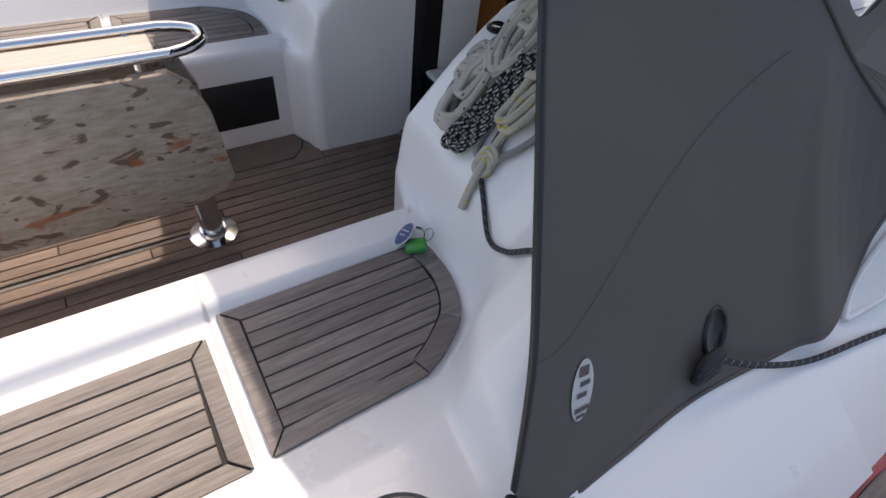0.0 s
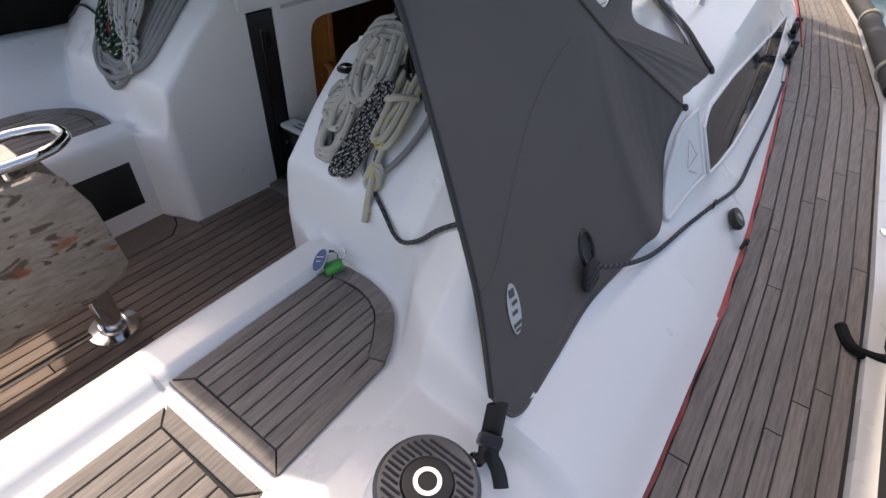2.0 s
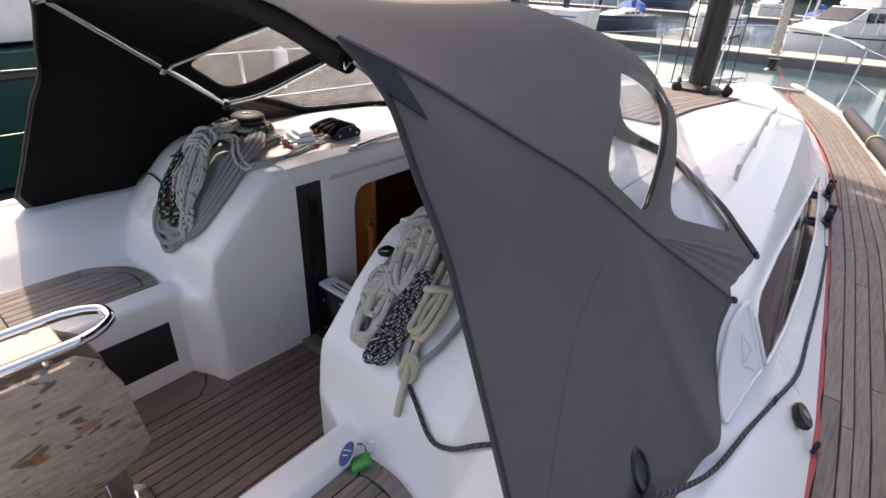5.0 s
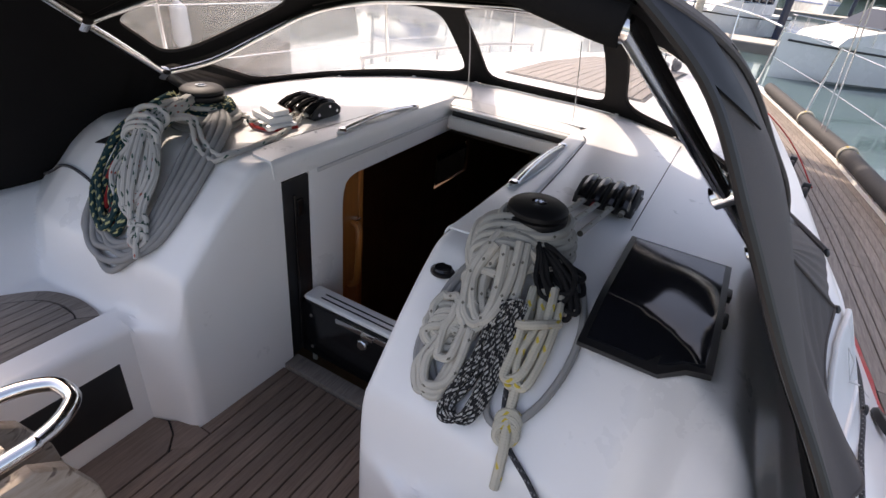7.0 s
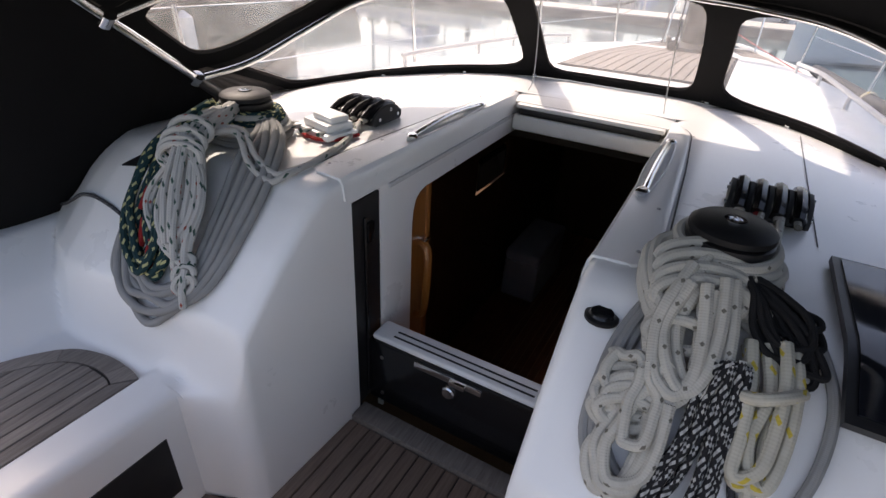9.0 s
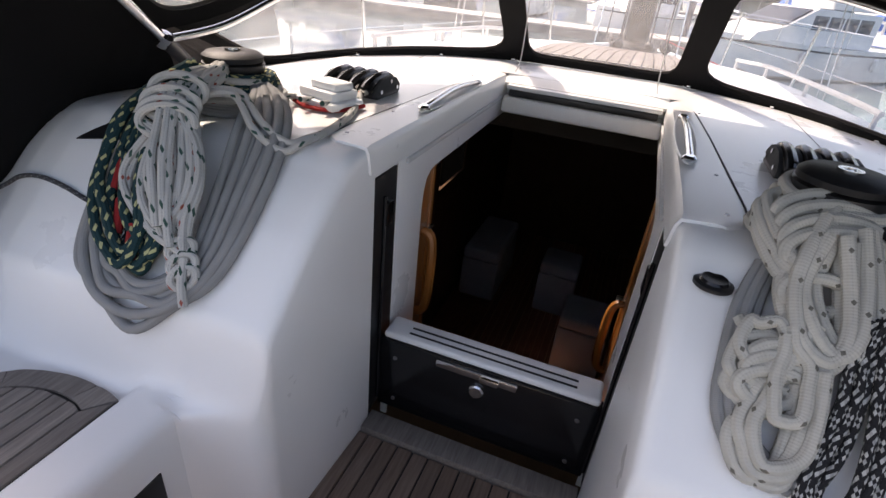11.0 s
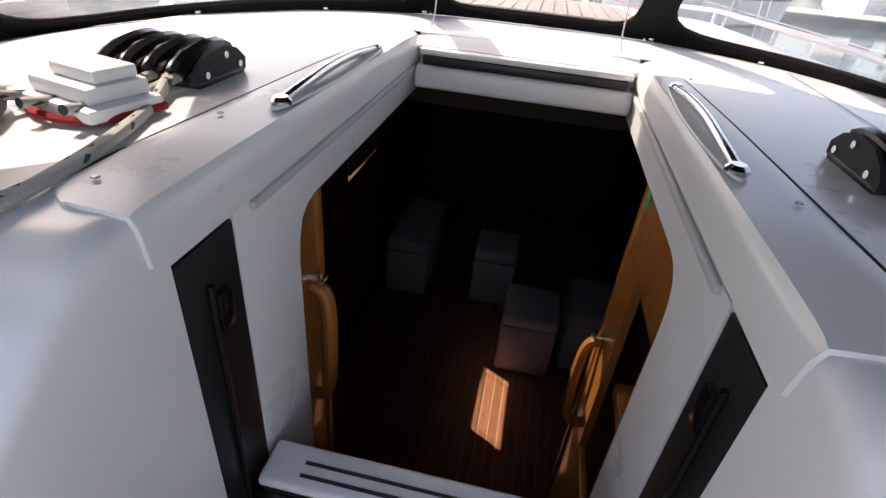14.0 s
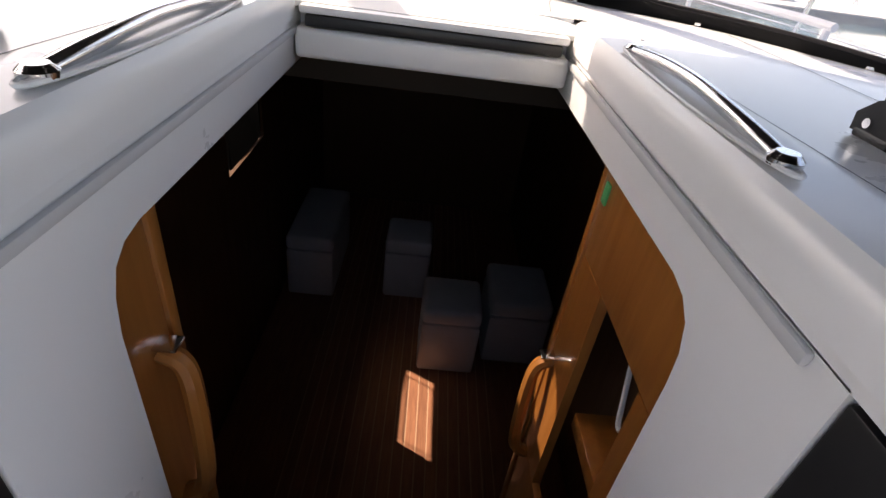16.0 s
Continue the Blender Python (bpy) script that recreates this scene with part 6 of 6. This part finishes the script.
# ---- the marina ----
PONT = mat("pontoon_boards", (0.42, 0.40, 0.37), 0.8, var=0.5, scale=3)
CONC = mat("pontoon_float", (0.16, 0.16, 0.155), 0.8, var=0.5, scale=2)
HULLW = mat("white_hull", (0.78, 0.78, 0.77), 0.25, var=0.1, scale=1)
HULLD = mat("dark_green_hull", (0.010, 0.045, 0.038), 0.15, var=0.2, scale=1)
HULLB = mat("dark_blue_hull", (0.02, 0.03, 0.06), 0.2, var=0.2, scale=1)
TINT = mat("tinted_glass", (0.015, 0.018, 0.022), 0.1, var=0.1)
BLUEC = mat("blue_cover", (0.03, 0.12, 0.42), 0.7, var=0.3)
GREENC = mat("green_cover", (0.012, 0.06, 0.05), 0.7, var=0.3)
for k, (x0, y0, x1, y1, w) in enumerate(((-30, 20.6, 45, 25.0, 1.1), (-60, 50, 90, 58, 1.5), (-14, 9, -20, 40, 1.0))):
    a, b = Vector((x0, y0, 0)), Vector((x1, y1, 0))
    d = (b - a).normalized()
    nrm = Vector((-d.y, d.x, 0)) * w
    pn = tagged(obj("pontoon_%d" % (k + 1), prism([tuple((a - nrm).xy), tuple((b - nrm).xy), tuple((b + nrm).xy), tuple((a + nrm).xy)], WATER_Z - 0.1, WATER_Z + 0.30), CONC), "grey floating pontoon with boarded top", "pontoon", kind="structure")
    L = (b - a).length
    for i in range(int(L / 2.0)):
        c0 = a + d * (i * 2.0)
        c1 = a + d * (i * 2.0 + 1.94)
        obj("board", prism([tuple((c0 - nrm).xy), tuple((c1 - nrm).xy), tuple((c1 + nrm).xy), tuple((c0 + nrm).xy)], WATER_Z + 0.30, WATER_Z + 0.34), PONT, pn)


def hull_bm(L, B, F, z=0.0, sheer=0.25):
    def f(s, k):
        y = -L / 2 + L * s
        half = B / 2 * (1 - max(0, (s - 0.45) / 0.55) ** 2.2) * lerp([0, 0.15, 1], [0.86, 1, 1], s)
        top = F + sheer * max(0, s - 0.3) ** 1.5
        kk = max(-1, min(1, k / 0.98))
        zz = -0.3 + (top + 0.3) * abs(kk) ** 1.6
        return Vector((half * (0.72 + 0.28 * abs(kk)) * (1 if k > 0 else -1) * min(1, abs(k) * 3) if k else 0, y, zz + z))
    bm = grid(f, frange(0, 1, 20), frange(-1, 1, 16))
    grid(lambda s, k: Vector((f(s, 1).x * k, f(s, 1).y, f(s, 1).z - 0.02)), frange(0, 1, 20), [-1, 0, 1], bm)
    grid(lambda k, j: Vector((f(0, k).x, f(0, k).y, f(0, k).z)) if j == 0 else Vector((f(0, k).x * 0.98, f(0, 0).y, F)), frange(-1, 1, 16), [0, 1], bm)
    return bm, f


def sail_boat(x, y, rot, L=11.0, hull=None, label="white moored sailing yacht", cover=None, size=1.0):
    b = thing("sailing_yacht", label, "sailing boat", group="moored yachts", at=pose(x, y, WATER_Z, 0, 0, rot) @ Matrix.Scale(size, 4))
    bm, f = hull_bm(L, L * 0.3, 1.15)
    h = part("hull", bm, hull or HULLW, b)
    part("stripe", tube([f(s, 0.86) + Vector((0.02, 0, 0)) for s in frange(0, 0.97, 20)], 0.03, 6), BLUEC, h)
    part("stripe", tube([f(s, -0.86) - Vector((0.02, 0, 0)) for s in frange(0, 0.97, 20)], 0.03, 6), BLUEC, h)
    cab = grid(lambda s, a: Vector((L * 0.10 * lerp([0, 0.2, 0.8, 1], [0.9, 1, 0.8, 0.4], s) * math.cos(a) * 1.0, -L * 0.18 + L * 0.45 * s, 1.12 + 0.50 * lerp([0, 0.1, 0.7, 1], [0.9, 1, 0.75, 0.1], s) * math.sin(a) ** 0.6)), frange(0, 1, 12), frange(0.001, math.pi - 0.001, 14))
    cb = part("cabin", cab, HULLW, b)
    for sg in (1, -1):
        for k in range(3):
            yy = -L * 0.12 + L * 0.10 * k
            part("window", box((sg * L * 0.097 - 0.02, yy, 1.28), (sg * L * 0.097 + 0.02, yy + L * 0.07, 1.45), 0.01), TINT, cb)
        for k in range(6):
            s = 0.08 + 0.155 * k
            p0 = f(s, sg)
            part("stanchion", tube([p0, p0 + Vector((0, 0, 0.6))], 0.015, 6), STEEL, b)
        part("guard_wire", tube([f(s, sg) + Vector((0, 0, 0.58)) for s in frange(0.05, 0.96, 14)], 0.010, 4), STEEL, b)
    part("mast", tube([(0, L * 0.08, 1.3), (0, L * 0.08, L * 1.35)], 0.09, 8), GREYL, b)
    part("boom", tube([(0, L * 0.08, 2.3), (0, -L * 0.30, 2.25)], 0.07, 8), GREYL, b)
    part("sail_cover", tube([(0, L * 0.07, 2.5), (0, -L * 0.1, 2.48), (0, -L * 0.29, 2.38)], [0.2, 0.18, 0.1], 10), cover or BLUEC, b)
    hd = grid(lambda s, a: Vector((L * 0.095 * math.cos(a), -L * 0.22 + 1.3 * s, 1.45 + 0.75 * lerp([0, 0.5, 1], [1, 0.95, 0.3], s) * math.sin(a) ** 0.5)), frange(0, 1, 6), frange(0.001, math.pi - 0.001, 12))
    part("sprayhood", hd, cover or BLUEC, b)
    for sg in (1, -1):
        part("shroud", tube([(sg * L * 0.14, L * 0.06, 1.2), (0, L * 0.08, L * 1.2)], 0.012, 4), STEEL, b)
    part("forestay", tube([(0, L * 0.48, 1.5), (0, L * 0.08, L * 1.3)], 0.03, 6), HULLW, b)
    return b


def motor_boat(x, y, rot, L=11.0, hull=None, label="white moored motor yacht", size=1.0):
    b = thing("motor_yacht", label, "motor boat", group="moored motor yachts", at=pose(x, y, WATER_Z, 0, 0, rot) @ Matrix.Scale(size, 4))
    B = L * 0.32
    bm, f = hull_bm(L, B, 1.5, sheer=0.6)
    h = part("hull", bm, hull or HULLW, b)
    part("rubbing_strake", tube([f(s, 0.9) for s in frange(0, 0.98, 20)], 0.045, 6), RUBBER, h)
    part("rubbing_strake", tube([f(s, -0.9) for s in frange(0, 0.98, 20)], 0.045, 6), RUBBER, h)
    prof = [(-L * 0.30, 1.5), (-L * 0.30, 3.0), (L * 0.06, 3.1), (L * 0.20, 2.25), (L * 0.33, 1.95), (L * 0.36, 1.6)]
    m = Matrix(((0, 0, 1, 0), (1, 0, 0, 0), (0, 1, 0, 0), (0, 0, 0, 1)))
    sup = part("superstructure", prism(prof, -B * 0.36, B * 0.36, m=m, bev=0.05), HULLW, b)
    for sg in (1, -1):
        for k in range(4):
            y0 = -L * 0.26 + L * 0.085 * k
            part("window", box((sg * B * 0.36 - 0.02, y0, 2.2), (sg * B * 0.36 + 0.02, y0 + L * 0.075, 2.8), 0.02), TINT, sup)
    part("windscreen", prism([(L * 0.075, 3.0), (L * 0.19, 2.32), (L * 0.20, 2.36), (L * 0.085, 3.04)], -B * 0.32, B * 0.32, m=m), TINT, sup)
    part("flybridge", box((-B * 0.32, -L * 0.30, 3.1), (B * 0.32, -L * 0.02, 3.75), 0.12, 3), HULLW, b)
    part("bimini", box((-B * 0.34, -L * 0.28, 4.75), (B * 0.34, -L * 0.06, 4.82), 0.03), HULLW, b)
    for sx in (1, -1):
        for yy in (-L * 0.27, -L * 0.07):
            part("post", tube([(sx * B * 0.31, yy, 3.6), (sx * B * 0.33, yy, 4.78)], 0.025, 6), STEEL, b)
    for sg in (1, -1):
        part("rail", tube([f(s, sg) + Vector((0, 0, 0.7)) for s in frange(0.35, 0.98, 12)], 0.02, 6), STEEL, b)
        for k in range(6):
            p0 = f(0.4 + 0.11 * k, sg)
            part("rail_post", tube([p0, p0 + Vector((0, 0, 0.7))], 0.015, 6), STEEL, b)
    for sg in (1, -1):
        for k in range(3):
            p0 = f(0.2 + 0.2 * k, sg * 0.9)
            part("fender", lathe([(0.02, 0.3), (0.11, 0.22), (0.12, -0.2), (0.05, -0.32)], 10, m=Matrix.Translation(p0 + Vector((sg * 0.1, 0, -0.35)))), HULLW, b)
    part("antenna", tube([(0, -L * 0.2, 4.8), (0, -L * 0.22, 7.2)], 0.02, 5), GREYL, b)
    return b


rb = random.Random(5)
# near berths ahead and to starboard
motor_boat(13.5, 28.5, 160, 12, label="white moored motor yacht with a hard flybridge top", size=0.7)
motor_boat(20.5, 26.5, 165, 11, label="white motor yacht with a blue lifebuoy astern", size=0.7)
motor_boat(-0.6, 26.8, 150, 11, label="white motor cruiser moored beyond the pontoon", size=0.62)
sail_boat(9.8, 30.0, 178, 11, size=0.7)
sail_boat(5.8, 31.0, 178, 12, HULLB, "dark-hulled moored sailing yacht with blue covers", size=0.7)
sail_boat(-2.5, 31.5, 180, 10.5, size=0.7)
motor_boat(-7, 31.5, 182, 10, label="white motor cruiser with canvas canopy beyond the pontoon", size=0.7)
sail_boat(-11.5, 29.5, 180, 11, HULLB, "dark-hulled sailing yacht at the far pontoon", size=0.7)
sail_boat(27, 28.5, 170, 12, size=0.7)
motor_boat(33, 29.5, 168, 13, label="large white motor yacht far to starboard", size=0.7)
motor_boat(4.2, 18.4, 128, 11.5, label="white motor yacht moored alongside the near pontoon", size=0.62)
sail_boat(-17, 24, 95, 12)
sail_boat(-19, 14, 92, 13, HULLB, "dark-hulled sailing yacht with furled blue covers abeam")
# neighbour with the dark green hull to port
motor_boat(-7.6, 2.2, 8, 12, HULLD, "dark green hulled motor yacht moored alongside")
for k in range(16):
    xx = -52 + 8.2 * k + rb.uniform(-1.5, 1.5)
    yy = 62 + 0.05 * xx + rb.uniform(0, 3)
    if k % 3:
        sail_boat(xx, yy, 180 + rb.uniform(-4, 4), rb.uniform(10, 13), HULLW if k % 4 else HULLB, "distant sailing yacht in the marina")
    else:
        motor_boat(xx, yy, 180 + rb.uniform(-4, 4), rb.uniform(10, 13), label="distant white motor yacht in the marina")
for k, (x, y) in enumerate(((1.5, 24.5), (16, 27), (-13, 24), (30, 29), (7, 56), (-25, 54))):
    pp = thing("mooring_pile", "dark steel mooring pile beside the pontoon", "pile", group="mooring piles")
    part("shaft", tube([(x, y + 1.8, WATER_Z - 0.5), (x, y + 1.8, WATER_Z + 2.2)], 0.16, 12), HULLB, pp)
    part("cap", lathe([(0.17, 0), (0.02, 0.2)], 12, m=pose(x, y + 1.8, WATER_Z + 2.2)), HULLW, pp)
# wooded shore and hills far off
def ridge(name, dist, h, label, material, seed):
    bm = grid(lambda a, v: Vector((dist * math.sin(a), dist * math.cos(a), WATER_Z + v * h * (0.55 + 0.5 * noise.noise(Vector((a * 4 + seed, 0, 0))) + 0.16 * noise.noise(Vector((a * 31, seed, 0)))) + 0.0)), frange(-2.2, 2.2, 260), frange(0, 1, 5))
    tagged(obj(name, bm, material), label, "hill", kind="structure")
SHORE = mat("shore_trees", (0.045, 0.065, 0.05), 0.95, var=0.8, scale=0.3, dark=(0.02, 0.03, 0.025))
ridge("backdrop_shore", 170, 11, "dark wooded shore beyond the marina", SHORE, 3)
# the haze of distance is mixed into the hills' base colour
ridge("backdrop_hills", 900, 130, "hills tinted blue-grey for haze behind the shore", mat("far_hills_hazed", (0.16, 0.21, 0.27), 0.95, var=0.4, scale=0.01, dark=(0.13, 0.175, 0.22)), 9)
